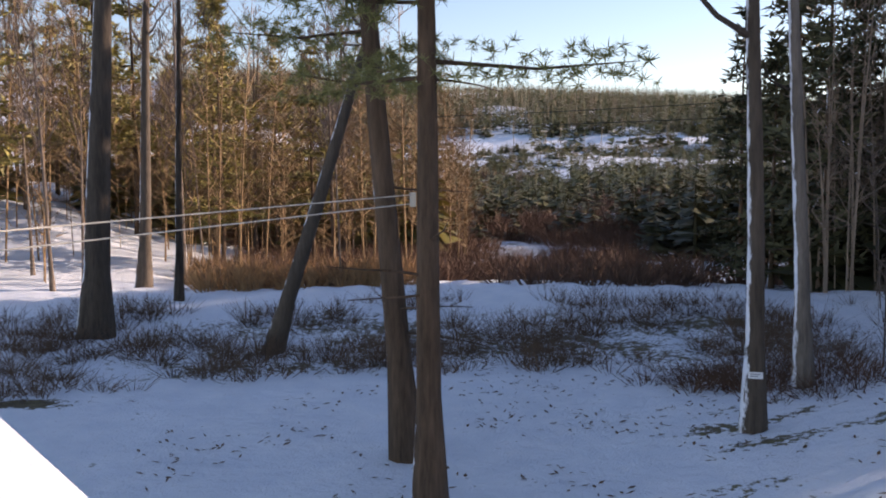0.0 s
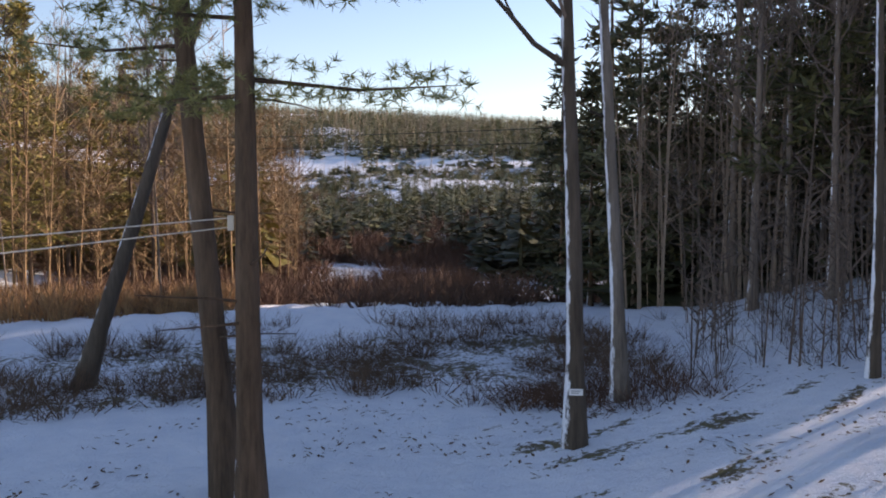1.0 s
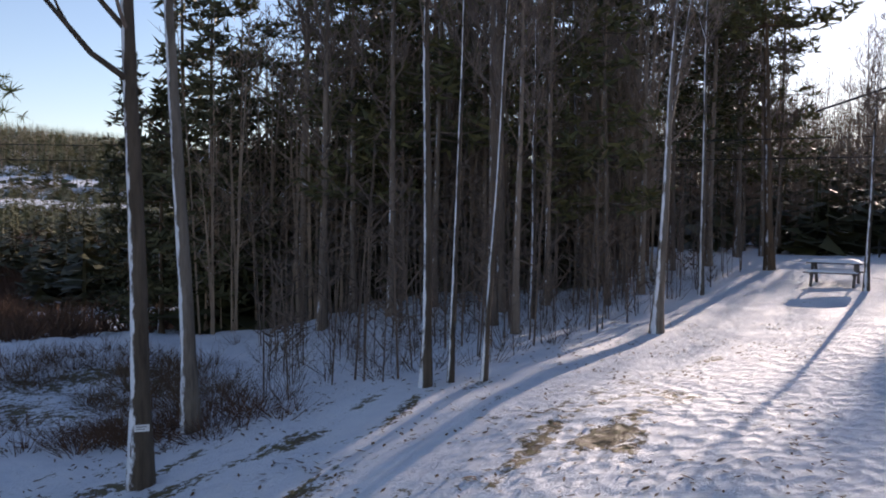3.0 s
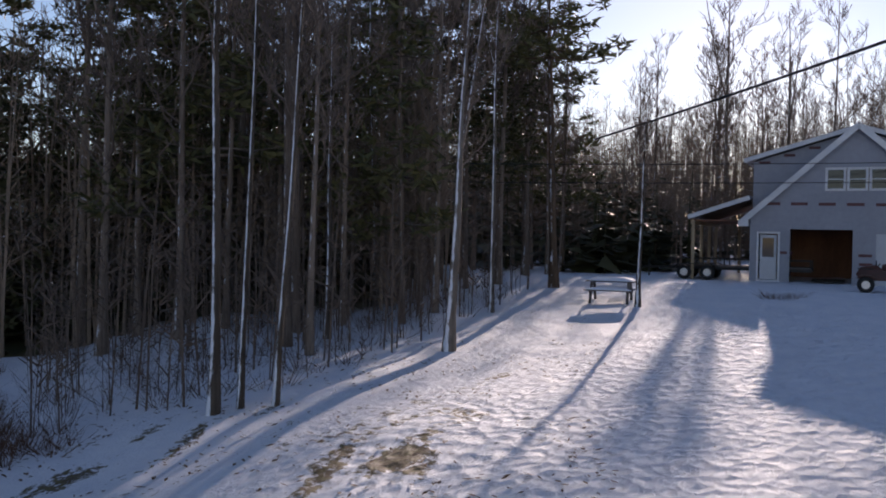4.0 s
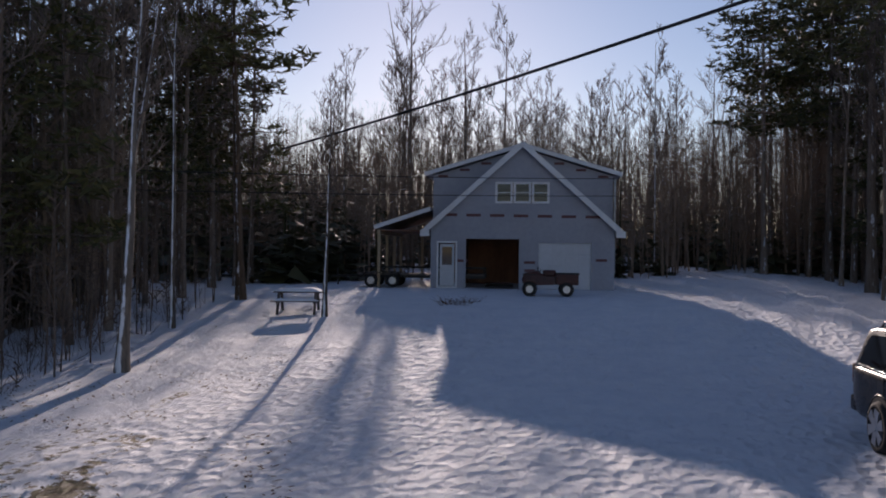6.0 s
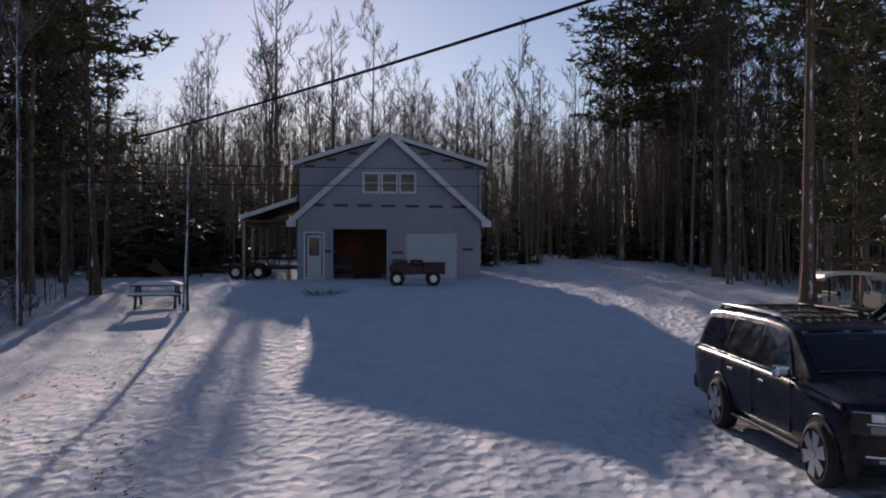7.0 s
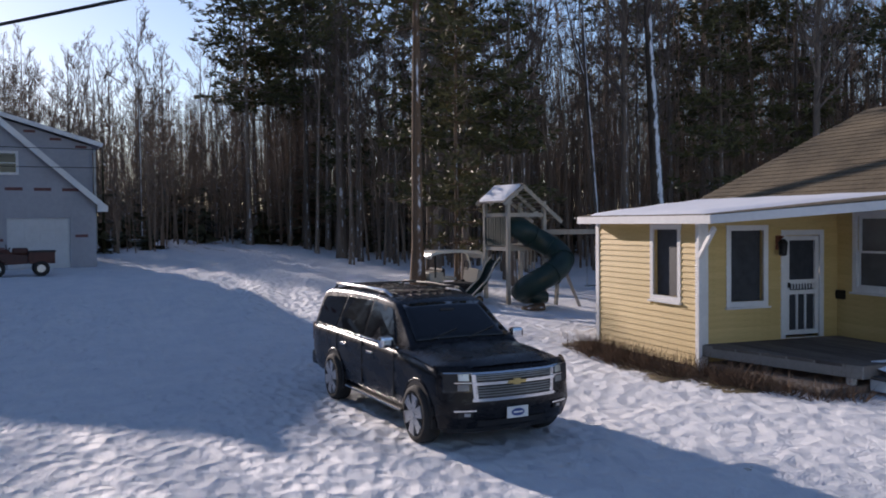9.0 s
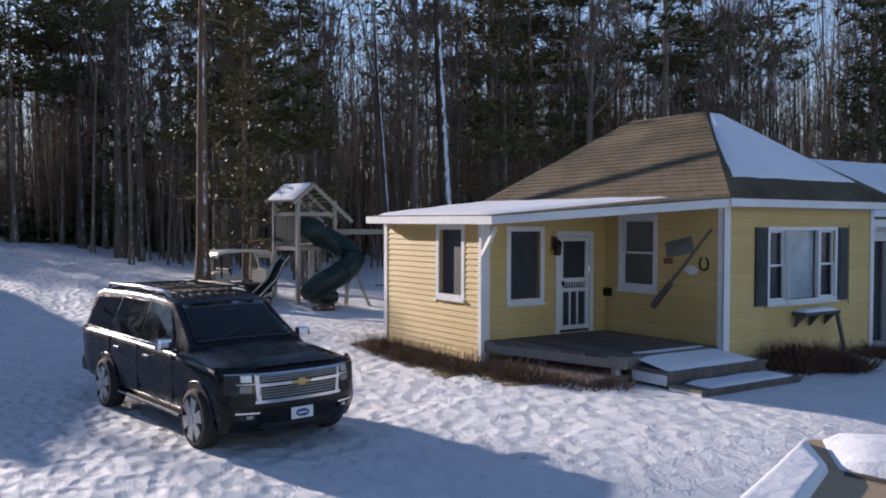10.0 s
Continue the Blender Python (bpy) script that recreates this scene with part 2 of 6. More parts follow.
def bareness(x, y):
    """How much of the snow is worn or blown off, down to leaves and grass."""
    r, az = math.hypot(x, y), math.degrees(math.atan2(x, y))
    b = 0.1 * (1 - S(r, 16, 20)) * (1 - S(x, 12, 15))
    b += 0.8 * math.exp(-(((x + 8.6) / 1.1) ** 2 + ((y - 16.0) / 0.35) ** 2))
    n = noise.noise((x * 0.35, y * 0.35, 0))
    brush = S(r, 17.5, 19.5) * (1 - S(r, 25, 27.5)) * S(az, -40, -12) * (1 - S(az, 20, 27))
    b += brush * (0.42 + 0.25 * n)
    b += 0.5 * S(r, 31, 36) * (1 - S(az, 24, 34)) * S(az, -14, -6) * (1 - S(r, 110, 150)) * (0.8 + 0.5 * n)
    streak = noise.noise((x * 0.5 + y * 0.25, y * 1.6 - x * 0.7, 3))
    b += 0.4 * S(streak, -0.05, 0.5) * S(x, 2.0, 4) * (1 - S(r, 15.5, 18)) * S(y, 6, 8.5) * (1 - S(x, 11, 14))
    # the strip of grass along the edge of the lawn
    along = (x - 8.5) * 0.77 + (y - 9.2) * 0.1
    side = (y - 9.2) - 0.0 * x + 0.25 * math.sin(x * 0.9)
    b += 0.42 * math.exp(-((side + 0.45) / 0.32) ** 2) * S(x, 6.5, 8) * (1 - S(x, 12, 13.2)) * (0.8 + n)
    b += 0.36 * math.exp(-((y - 10.3 - 0.15 * (x - 12)) / 0.25) ** 2) * S(x, 8, 10) * (1 - S(x, 15.5, 17)) * (0.8 + n)
    # wheel ruts of the drive
    if x > 18 and y < 6:
        for k in (0.0, 1.7, 3.6):
            b += 0.2 * math.exp(-((y + 1.2 + k - 0.02 * (x - 30) ** 2 * 0.15) / 0.35) ** 2) * S(x, 24, 32)
    # woodland floor
    b += 0.15 * S(az, 27, 36) * (1 - S(az, 60, 68)) * S(r, 19, 26)
    b += 0.22 * S(r, 48, 60) * S(az, 78, 95)
    # bed along the house
    b += 0.75 * S(x, 8.8, 10) * (1 - S(x, 17.5, 18.2)) * S(y, -9.4, -8.9) * (1 - S(y, -7.9, -7.3)) * (1 if x > 13.2 else 0)
    b += 0.75 * S(x, 11.4, 11.9) * (1 - S(x, 13.6, 14.2)) * S(-y, 7.6, 8.4) * (1 - S(-y, 12.2, 13))
    return b


def relief(x, y):
    """Trodden snow, wheel tracks and hummocks."""
    r = math.hypot(x, y)
    if r > 90:
        return noise.noise((x * 0.02, y * 0.02, 3)) * min(6.0, 0.012 * r)
    h = 0.03 * noise.noise((x * 0.6, y * 0.6, 1))
    tread = S(x, 6.5, 9) * (1 - S(x, 24, 30)) * (1 - S(y, 8.5, 10.5)) * S(y, -9, -6)
    if tread > 0:
        a = noise.noise((x * 1.9, y * 2.9, 5)) + 0.9 * noise.noise((x * 3.4, y * 5.0, 9))
        h += tread * (0.04 * a - 0.1 * max(0.0, a - 0.3) + 0.022 * noise.noise((x * 5.5, y * 7.0, 2)))
    rough = S(r, 17.5, 20) * (1 - S(x - 0.45 * y, 2, 10))
    h += rough * 0.16 * noise.noise((x * 0.9, y * 0.9, 7))
    if y > 10 and x > 9:
        h += 0.07 * noise.noise((x * 0.8, y * 0.8, 4)) * S(r, 18, 24)
    if x > 17 and y < 5:
        h += 0.05 * math.sin((y + 0.03 * (x - 24) ** 2 * 0.3) * 3.3 + 1.5 * noise.noise((x * 0.1, y * 0.3, 2))) * S(x, 20, 27)
    return h


def build_ground():
    n = 560
    xs, ys = spread(n, 13.0, 0.12, 1400.0), spread(n, 7.0, 0.12, 1400.0)
    verts, bare, trod = [], [], []
    for y in ys:
        for x in xs:
            verts.append((x, y, terrain(x, y) + relief(x, y)))
            trod.append(S(x, 5, 9) * (1 - S(x, 26, 34)) * (1 - S(y, 8.5, 11.5)) * S(y, -12, -9) * (1 - 0.5 * S(-y, 2, 6)) + 0.35 * S(x, 26, 34) * (1 - S(y, 4, 7)) + 0.25)
            bare.append(bareness(x, y) if -60 < x < 120 and -40 < y < 160 else 0.0)
    w = n + 1
    idx = np.arange(n * n)
    i0 = (idx // n) * w + idx % n
    faces = np.stack([i0, i0 + 1, i0 + w + 1, i0 + w], 1).ravel()
    me = bpy.data.meshes.new("ground")
    me.vertices.add(len(verts))
    me.vertices.foreach_set("co", np.array(verts, dtype=np.float32).ravel())
    me.loops.add(len(faces))
    me.loops.foreach_set("vertex_index", faces.astype(np.int32))
    me.polygons.add(n * n)
    me.polygons.foreach_set("loop_start", np.arange(0, 4 * n * n, 4, dtype=np.int32))
    me.polygons.foreach_set("use_smooth", np.ones(n * n, dtype=bool))
    me.update(calc_edges=True)
    me.attributes.new("bare", "FLOAT", "POINT").data.foreach_set("value", np.array(bare, dtype=np.float32))
    me.attributes.new("trodden", "FLOAT", "POINT").data.foreach_set("value", np.array(trod, dtype=np.float32))
    me.materials.append(GROUND)
    tagged(new("ground", me), "snow-covered yard and woodland floor with worn patches", "ground", "", "structure")


build_ground()

# ---------------------------------------------------------------- trees
rng = random.Random(7)


def stem(h, r, lean=(0, 0), wobble=0.12, n=9, segs=10, top=0.12):
    pts, rad = [], []
    ox, oy = rng.uniform(0, 9), rng.uniform(0, 9)
    for i in range(segs + 1):
        t = i / segs
        pts.append(Vector((lean[0] * t * h + wobble * noise.noise((ox, t * 3, 0)) * t ** 0.5, lean[1] * t * h + wobble * noise.noise((oy, t * 3, 5)) * t ** 0.5, h * t - 0.15 * (i == 0))))
        flare = 1 + 0.55 * math.exp(-t * h / 0.35)
        rad.append(r * flare * (1 - (1 - top) * t ** 1.15))
    return pts, rad


def point_on(pts, rad, t):
    f = t * (len(pts) - 1)
    i = min(int(f), len(pts) - 2)
    return pts[i].lerp(pts[i + 1], f - i), rad[i] + (rad[i + 1] - rad[i]) * (f - i)


def limb(verts, faces, p, d, length, r, depth, n=4, rise=0.25, thin=0.007):
    """A crooked limb with smaller ones along it."""
    segs = 5 if depth > 1 else 3
    pts, rad = [p.copy()], [r]
    q, v = p.copy(), d.normalized()
    for i in range(segs):
        v = (v + Vector((rng.uniform(-.3, .3), rng.uniform(-.3, .3), rng.uniform(-.12, .12) + rise * 0.4))).normalized()
        q = q + v * length / segs
        pts.append(q.copy())
        rad.append(max(thin, r * (1 - 0.85 * (i + 1) / segs)))
    tube(verts, faces, pts, rad, n if depth > 1 else 3)
    if depth > 1:
        for _ in range(rng.randint(4, 6)):
            b, br = point_on(pts, rad, rng.uniform(0.25, 0.98))
            w = Vector((rng.uniform(-1, 1), rng.uniform(-1, 1), rng.uniform(0.1, 0.9))).normalized() * 0.8 + v * 0.6
            limb(verts, faces, b, w, length * rng.uniform(0.35, 0.6), max(thin, br * 0.6), depth - 1, n, rise, thin)


def bare_mesh(h, r, crown=0.45, count=16, lean=(0, 0), depth=3, fork=False, reach=0.2, bark_mat=None, thin=0.007):
    """Trunk mesh and limb mesh of a leafless tree."""
    tv, tf, cv, cf = [], [], [], []
    pts, rad = stem(h, r, lean)
    tube(tv, tf, pts, rad, 9)
    if fork:
        p, pr = point_on(pts, rad, 0.55)
        a = rng.uniform(0, 6.28)
        fp = [p + Vector((math.cos(a), math.sin(a), 0)) * 0.09 * h * t ** 0.8 + Vector((0, 0, t * h * 0.42)) for t in (0, .2, .45, .7, 1)]
        tube(tv, tf, fp, [pr * 0.8, pr * 0.7, pr * 0.55, pr * 0.4, pr * 0.15], 7)
    for i in range(count):
        t = crown + (0.98 - crown) * (i + rng.random()) / count
        p, pr = point_on(pts, rad, t)
        a = rng.uniform(0, 6.283)
        d = Vector((math.cos(a), math.sin(a), rng.uniform(0.35, 1.1)))
        limb(cv, cf, p, d, h * reach * rng.uniform(0.6, 1.1) * (1.15 - t * 0.6), max(0.012, pr * rng.uniform(0.3, 0.5)), depth, thin=thin)
    return listed("trunk", tv, tf, bark_mat or BARK_GREY, True), listed("crown", cv, cf, TWIG)


def tuft(verts, faces, p, size, count, flat=0.5, wide=0.17):
    """A spray of needles: small blades round one point."""
    for _ in range(count):
        d = Vector((rng.gauss(0, 1), rng.gauss(0, 1), rng.gauss(0, 1) * flat + 0.15)).normalized()
        s = d.cross(Vector((rng.uniform(-1, 1), rng.uniform(-1, 1), rng.uniform(-1, 1)))).normalized() * size * wide
        o = p + d * size * 0.1
        i = len(verts)
        verts.extend((o - s, o + s, o + d * size))
        faces.append((i, i + 1, i + 2))


def pine_mesh(h, r, crown=0.4, whorls=13, reach=0.2, lean=(0, 0), blades=6, size=0.42, material=None, droop=0.05, bark_mat=None, snags=10):
    tv, tf, cv, cf = [], [], [], []
    pts, rad = stem(h, r, lean, 0.1, top=0.06)
    tube(tv, tf, pts, rad, 9)
    for _ in range(snags):
        p, pr = point_on(pts, rad, rng.uniform(0.12, crown))
        a = rng.uniform(0, 6.28)
        limb(tv, tf, p, Vector((math.cos(a), math.sin(a), rng.uniform(-0.1, 0.3))), rng.uniform(0.5, 2.2), 0.025, 1, 3, 0)
    for w in range(whorls):
        t = crown + (0.985 - crown) * (w + rng.uniform(-0.4, 0.9)) / whorls
        p, pr = point_on(pts, rad, t)
        k = (t - crown) / (1 - crown)
        length = h * reach * (0.35 + 0.9 * math.sin(math.pi * min(1, 0.22 + 0.78 * k)) if crown > 0.3 else (1.05 - 0.95 * k))
        a0 = rng.uniform(0, 6.28)
        for b in range(rng.randint(4, 5)):
            if rng.random() < 0.12:
                continue
            a = a0 + b * 1.35 + rng.uniform(-0.3, 0.3)
            ln = length * rng.uniform(0.6, 1.15)
            d = Vector((math.cos(a), math.sin(a), 0))
            bp = [p + d * ln * s + Vector((0, 0, ln * (0.28 * s * s - droop * 4 * s))) for s in (0, .35, .7, 1)]
            tube(tv, tf, bp, [0.045 * (ln / 3 + .3), 0.03, 0.02, 0.006], 3)
            steps = max(4, int(ln * 4.6))
            for i in range(steps):
                s = 0.25 + 0.78 * (i + rng.random()) / steps
                side = Vector((-d.y, d.x, 0)) * rng.uniform(-1, 1) * ln * 0.3 * (1.15 - s * 0.6)
                q = p + d * ln * s + side + Vector((0, 0, ln * (0.28 * s * s - droop * 4 * s) + rng.uniform(-.22, .34)))
                tuft(cv, cf, q, size * rng.uniform(0.7, 1.25), blades)
    return listed("trunk", tv, tf, bark_mat or BARK_PINE, True), listed("crown", cv, cf, material or PINE_GREEN)


def tree(meshes, m, label, category, group=""):
    ob = empty("tree", m, label, category, group)
    for me, nm in zip(meshes, ("trunk", "crown")):
        if len(me.polygons):
            part(nm, me, None, ob)
    return ob


def stand(x, y, turn=0.0, scale=1.0):
    return Matrix.Translation((x, y, terrain(x, y) - 0.03)) @ Matrix.Rotation(turn, 4, "Z") @ Matrix.Scale(scale, 4)


# single trees that stand out
NEAR = [
    # x, y, height, radius, lean x, lean y, kind
    (-0.69, 10.80, 15, 0.175, 0.0, 0.0, "pine"),
    (-1.06, 12.82, 16, 0.20, -0.075, -0.004, "pine"),
    (-4.71, 20.68, 13, 0.2, 0.325, 0.05, "grey"),
    (-9.65, 22.36, 18, 0.36, 0.055, 0.02, "grey"),
    (-12.46, 34.08, 19, 0.25, 0.04, 0.02, "grey"),
    (-8.90, 27.09, 16, 0.12, 0.03, 0.01, "grey"),
    (4.40, 13.36, 15, 0.155, -0.02, 0.01, "grey"),
    (6.20, 15.76, 15, 0.15, -0.045, 0.018, "birch"),
    (9.56, 12.99, 13, 0.095, 0.0, 0.0, "grey"),
    (10.03, 12.83, 12, 0.055, 0.02, -0.015, "grey"),
    (10.48, 12.39, 12, 0.055, 0.04, -0.035, "grey"),
    (17.64, 13.86, 9.5, 0.14, 0.022, -0.03, "birch"),
    (17.29, 17.95, 10, 0.09, 0.0, 0.0, "grey"),
    (30.56, 18.29, 18, 0.17, -0.02, 0.035, "pine"),
    (27.00, 12.95, 7, 0.085, 0.01, -0.02, "grey"),
    (23.95, 16.86, 15, 0.08, 0.0, 0.0, "birch"),
    (24.72, 22.76, 16, 0.12, -0.03, 0.03, "birch"),
    (28.74, -7.07, 17, 0.22, 0.0, 0.0, "pine"),
    (33.5, -19.2, 19, 0.34, 0.02, 0.04, "grey"),
    (38.4, -18.7, 17, 0.14, 0.03, 0.06, "birch"),
]
for (x, y, h, r, lx, ly, kind) in NEAR:
    if kind == "pine":
        meshes = pine_mesh(h, r, 0.5, 9, 0.16, (lx, ly), snags=4)
        tree(meshes, stand(x, y), "tall white pine trunk with high green boughs in the snow", "pine tree")
    elif kind == "birch":
        meshes = bare_mesh(h, r, 0.5, 12, (lx, ly), fork=True, bark_mat=BARK_BIRCH)
        tree(meshes, stand(x, y), "pale-barked leafless birch with snow blown on one side", "birch tree")
    else:
        meshes = bare_mesh(h, r, 0.45, 14, (lx, ly))
        tree(meshes, stand(x, y), "grey leafless tree with snow on its windward side", "tree")

# woods
BARE = [bare_mesh(h, r, c, n, (lx, 0), fork=f, bark_mat=b, reach=rc, thin=0.016) for h, r, c, n, lx, f, b, rc in (
    (19, .15, .36, 20, .01, False, BARK_WOOD, .19), (17, .11, .38, 18, -.03, True, BARK_WOOD, .17), (21, .19, .34, 22, .02, True, BARK_WOOD, .2),
    (16, .09, .34, 17, .04, False, BARK_BIRCH, .16), (20, .14, .4, 19, -.02, False, BARK_HAZED, .18), (13, .06, .35, 10, .05, False, BARK_WOOD, .15))]
PINES = [pine_mesh(h, r, c, w, rc, (lx, 0), material=mt, bark_mat=BARK_WOOD) for h, r, c, w, rc, lx, mt in (
    (22, .22, .5, 10, .16, .01, PINE_GREEN), (20, .18, .42, 12, .17, -.02, PINE_GREEN), (24, .25, .55, 10, .15, 0, PINE_GREEN), (17, .15, .3, 13, .18, .02, PINE_GREEN), (19, .17, .2, 16, .15, -.01, PINE_GREEN), (16, .13, .16, 15, .15, .02, PINE_GREEN))]
FIRS = [pine_mesh(h, r, .1, w, rc, (0, 0), material=FIR_DARK, droop=.09, snags=0, size=.5, blades=5) for h, r, w, rc in ((15, .15, 17, .17), (11, .12, 14, .19), (18, .17, 19, .15))]
EDGE = [pine_mesh(h, r, c, w, rc, (lx, 0), material=PINE_GREEN, bark_mat=BARK_WOOD, blades=5, size=.42, snags=22) for h, r, c, w, rc, lx in (
    (19, .12, .22, 17, .14, .01), (17, .1, .28, 14, .15, -.02), (20, .13, .34, 15, .14, .015), (15, .085, .2, 14, .15, .03))]
GOLD = [pine_mesh(h, r, c, w, rc, (0, 0), material=PINE_SUNLIT, size=.45) for h, r, c, w, rc in ((18, .16, .25, 14, .17), (14, .12, .2, 12, .19))]
SHARED = {"bare": (BARE, "leafless woodland tree in winter", "tree", "woodland trees"),
          "pine": (PINES, "tall white pine with a bare lower trunk", "pine tree", "woodland pines"),
          "edge": (EDGE, "slender dark pine at the edge of the woods", "pine tree", "dark edge pines"),
          "fir": (FIRS, "dark dense evergreen standing in the woods", "evergreen tree", "dark evergreens"),
          "gold": (GOLD, "sunlit yellow-green pine at the edge of the woods", "pine tree", "sunlit pines")}
PROTO = {}


def grow(kind, i, x, y, turn, scale):
    meshes, label, category, group = SHARED[kind]
    i %= len(meshes)
    if (kind, i) not in PROTO:
        PROTO[kind, i] = tree(meshes[i], stand(x, y, turn, scale), label, category, group)
    else:
        ob = copy_thing(PROTO[kind, i], stand(x, y, turn, scale))
        ob.scale = (scale,) * 3


SPRUCE = pine_mesh(15, .1, .12, 22, .105, (.004, 0), blades=7, size=.3, material=needles("spruce_needles", (0.06, 0.06, 0.025), (0.22, 0.18, 0.07)), snags=8)
tree(SPRUCE, stand(31.3, -9.25), "slim sunlit evergreen with sparse brown-green boughs behind the cart", "evergreen tree")
TAKEN = [(row[0], row[1]) for row in NEAR]
for k, (x, y) in enumerate(((34.6, -10.6), (33.4, -12.3), (37.5, -9.8))):
    grow("pine", 4 + k % 2, x, y, k * 2.1, 0.95)
    TAKEN.append((x, y))


def low_light(x, y):
    """The open strip over the marsh through which the sun reaches the far bank."""
    return 6 < x < 56 and 33 < y - 0.35 * x < 75


def wood(kind, count, heading, depth, gap=1.6, scale=(0.8, 1.15), seed=1):
    """Scatter trees over a sector of the woods round the yard."""
    g = random.Random(seed)
    made = tries = 0
    while made < count and tries < count * 40:
        tries += 1
        a = radians(g.uniform(*heading))
        d = math.sqrt(g.uniform(depth[0] ** 2, depth[1] ** 2))
        x, y = d * math.sin(a), d * math.cos(a)
        if any((x - p) ** 2 + (y - q) ** 2 < gap * gap for p, q in TAKEN):
            continue
        if 0 < x < 36 and y < 14.2 + 0.3 * (x - 9) and d < 40 and heading[0] < 66:
            continue
        if low_light(x, y) or (58 < math.degrees(a) < 76 and d < 96 and g.random() < 0.72 or 76 <= math.degrees(a) < 92 and d < 98 and g.random() < 0.8):
            continue
        if 36 < x < 56 and 1 < y < 21 or (x > 20 and abs(y + 3 - (x - 24) * 0.02) < 4.6 and x < 62):
            continue
        TAKEN.append((x, y))
        grow(kind, g.randrange(9), x, y, g.uniform(0, 6.28), g.uniform(*scale))
        made += 1


for k, (az, d, sc) in enumerate(((18.4, 37, .78), (20.2, 34, .85), (21.6, 38, 1.0), (23.2, 33, .95), (25.0, 36, 1.05))):
    x, y = d * math.sin(radians(az)), d * math.cos(radians(az))
    grow("fir", k, x, y, k * 1.7, sc)
    TAKEN.append((x, y))
wood("fir", 6, (26, 48), (34, 48), 2.6, (0.8, 1.05), 11)
wood("edge", 24, (23, 56), (26, 46), 2.2, (0.8, 1.1), 12)
wood("bare", 52, (26, 62), (22, 50), 1.5, (0.6, 1.0), 13)
wood("edge", 4, (56, 60), (36, 52), 2.0, (0.9, 1.1), 22)
wood("bare", 34, (54, 98), (54, 92), 1.8, (0.8, 1.1), 14)
wood("bare", 50, (54, 94), (102, 132), 1.8, (0.95, 1.15), 25)
wood("pine", 8, (92, 99), (52, 75), 2.6, (0.95, 1.2), 15)
wood("bare", 58, (94, 152), (40, 76), 1.6, (0.8, 1.1), 16)
wood("pine", 30, (98, 152), (42, 76), 2.4, (0.9, 1.2), 17)
wood("edge", 6, (100, 150), (46, 76), 2.0, (0.9, 1.2), 24)
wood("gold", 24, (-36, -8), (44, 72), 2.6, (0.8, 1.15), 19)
wood("bare", 30, (-36, -4), (32, 70), 1.6, (0.6, 1.1), 20)

# ---------------------------------------------------------------- undergrowth, far woods, brush
def blade(verts, faces, p, q, w):
    d = q - p
    s = d.cross(Vector((rng.uniform(-1, 1), rng.uniform(-1, 1), 0.2))).normalized() * w
    i = len(verts)
    verts.extend((p - s, p + s, q))
    faces.append((i, i + 1, i + 2))


def spindly(verts, faces, x, y, h, r, twigs, reach=0.16):
    """A thin far-off leafless tree: a stem and many twigs."""
    z = terrain(x, y) - 0.1
    lx, ly = rng.gauss(0, .05) * h, rng.gauss(0, .05) * h
    pts = [Vector((x, y, z)), Vector((x + lx * .4, y + ly * .4, z + h * .5)), Vector((x + lx, y + ly, z + h))]
    tube(verts, faces, pts, [r, r * .7, r * .15], 3)
    for _ in range(twigs):
        t = rng.uniform(0.25, 1)
        p = pts[0].lerp(pts[2], t)
        a = rng.uniform(0, 6.283)
        ln = h * reach * rng.uniform(.4, 1.2) * (1.25 - t)
        q = p + Vector((math.cos(a), math.sin(a), rng.uniform(.25, 1.3))) * ln
        blade(verts, faces, p, q, max(.022, r * .26))
        for _ in range(2):
            m = p.lerp(q, rng.uniform(.3, .9))
            blade(verts, faces, m, m + Vector((rng.uniform(-1, 1), rng.uniform(-1, 1), rng.uniform(0, 1.2))) * ln * .5, .018)


def bushy_fir(verts, faces, x, y, h, r, blades=70):
    z = terrain(x, y)
    for _ in range(blades):
        t = rng.random() ** 1.3
        a = rng.uniform(0, 6.283)
        o = Vector((x, y, z + h * (.04 + .96 * t)))
        ln = r * (1 - t) * rng.uniform(.6, 1.2) + .12
        q = o + Vector((math.cos(a) * ln, math.sin(a) * ln, -ln * rng.uniform(-.1, .45)))
        i = len(verts)
        s = Vector((-math.sin(a), math.cos(a), rng.uniform(-.3, .3))) * ln * .42
        verts.extend((o, q - s, q + s * .9 + Vector((0, 0, -.1 * ln))))
        faces.append((i, i + 1, i + 2))
    blade(verts, faces, Vector((x, y, z - .1)), Vector((x, y, z + h * 1.02)), .05 * h ** .5)


def clump(verts, faces, x, y, h, spread_r, count, w=0.012):
    z = terrain(x, y) + relief(x, y)
    for _ in range(count):
        a, d = rng.uniform(0, 6.283), spread_r * rng.random()
        p = Vector((x + math.cos(a) * d * .5, y + math.sin(a) * d * .5, z - .04))
        q = p + Vector((math.cos(a) * d * 1.4, math.sin(a) * d * 1.4, h * rng.uniform(.5, 1.15)))
        blade(verts, faces, p, q, w)
        if h > .6:
            m = p.lerp(q, .55)
            blade(verts, faces, m, m + Vector((rng.uniform(-.3, .3), rng.uniform(-.3, .3), .3)) * h, w * .7)


def polar(az, r):
    a = radians(rng.uniform(*az))
    d = math.sqrt(rng.uniform(r[0] ** 2, r[1] ** 2))
    return d * math.sin(a), d * math.cos(a)


def stuff(name, verts, faces, material, label, category):
    tagged(new(name, listed(name, verts, faces, material)), label, category, "", "stuff")


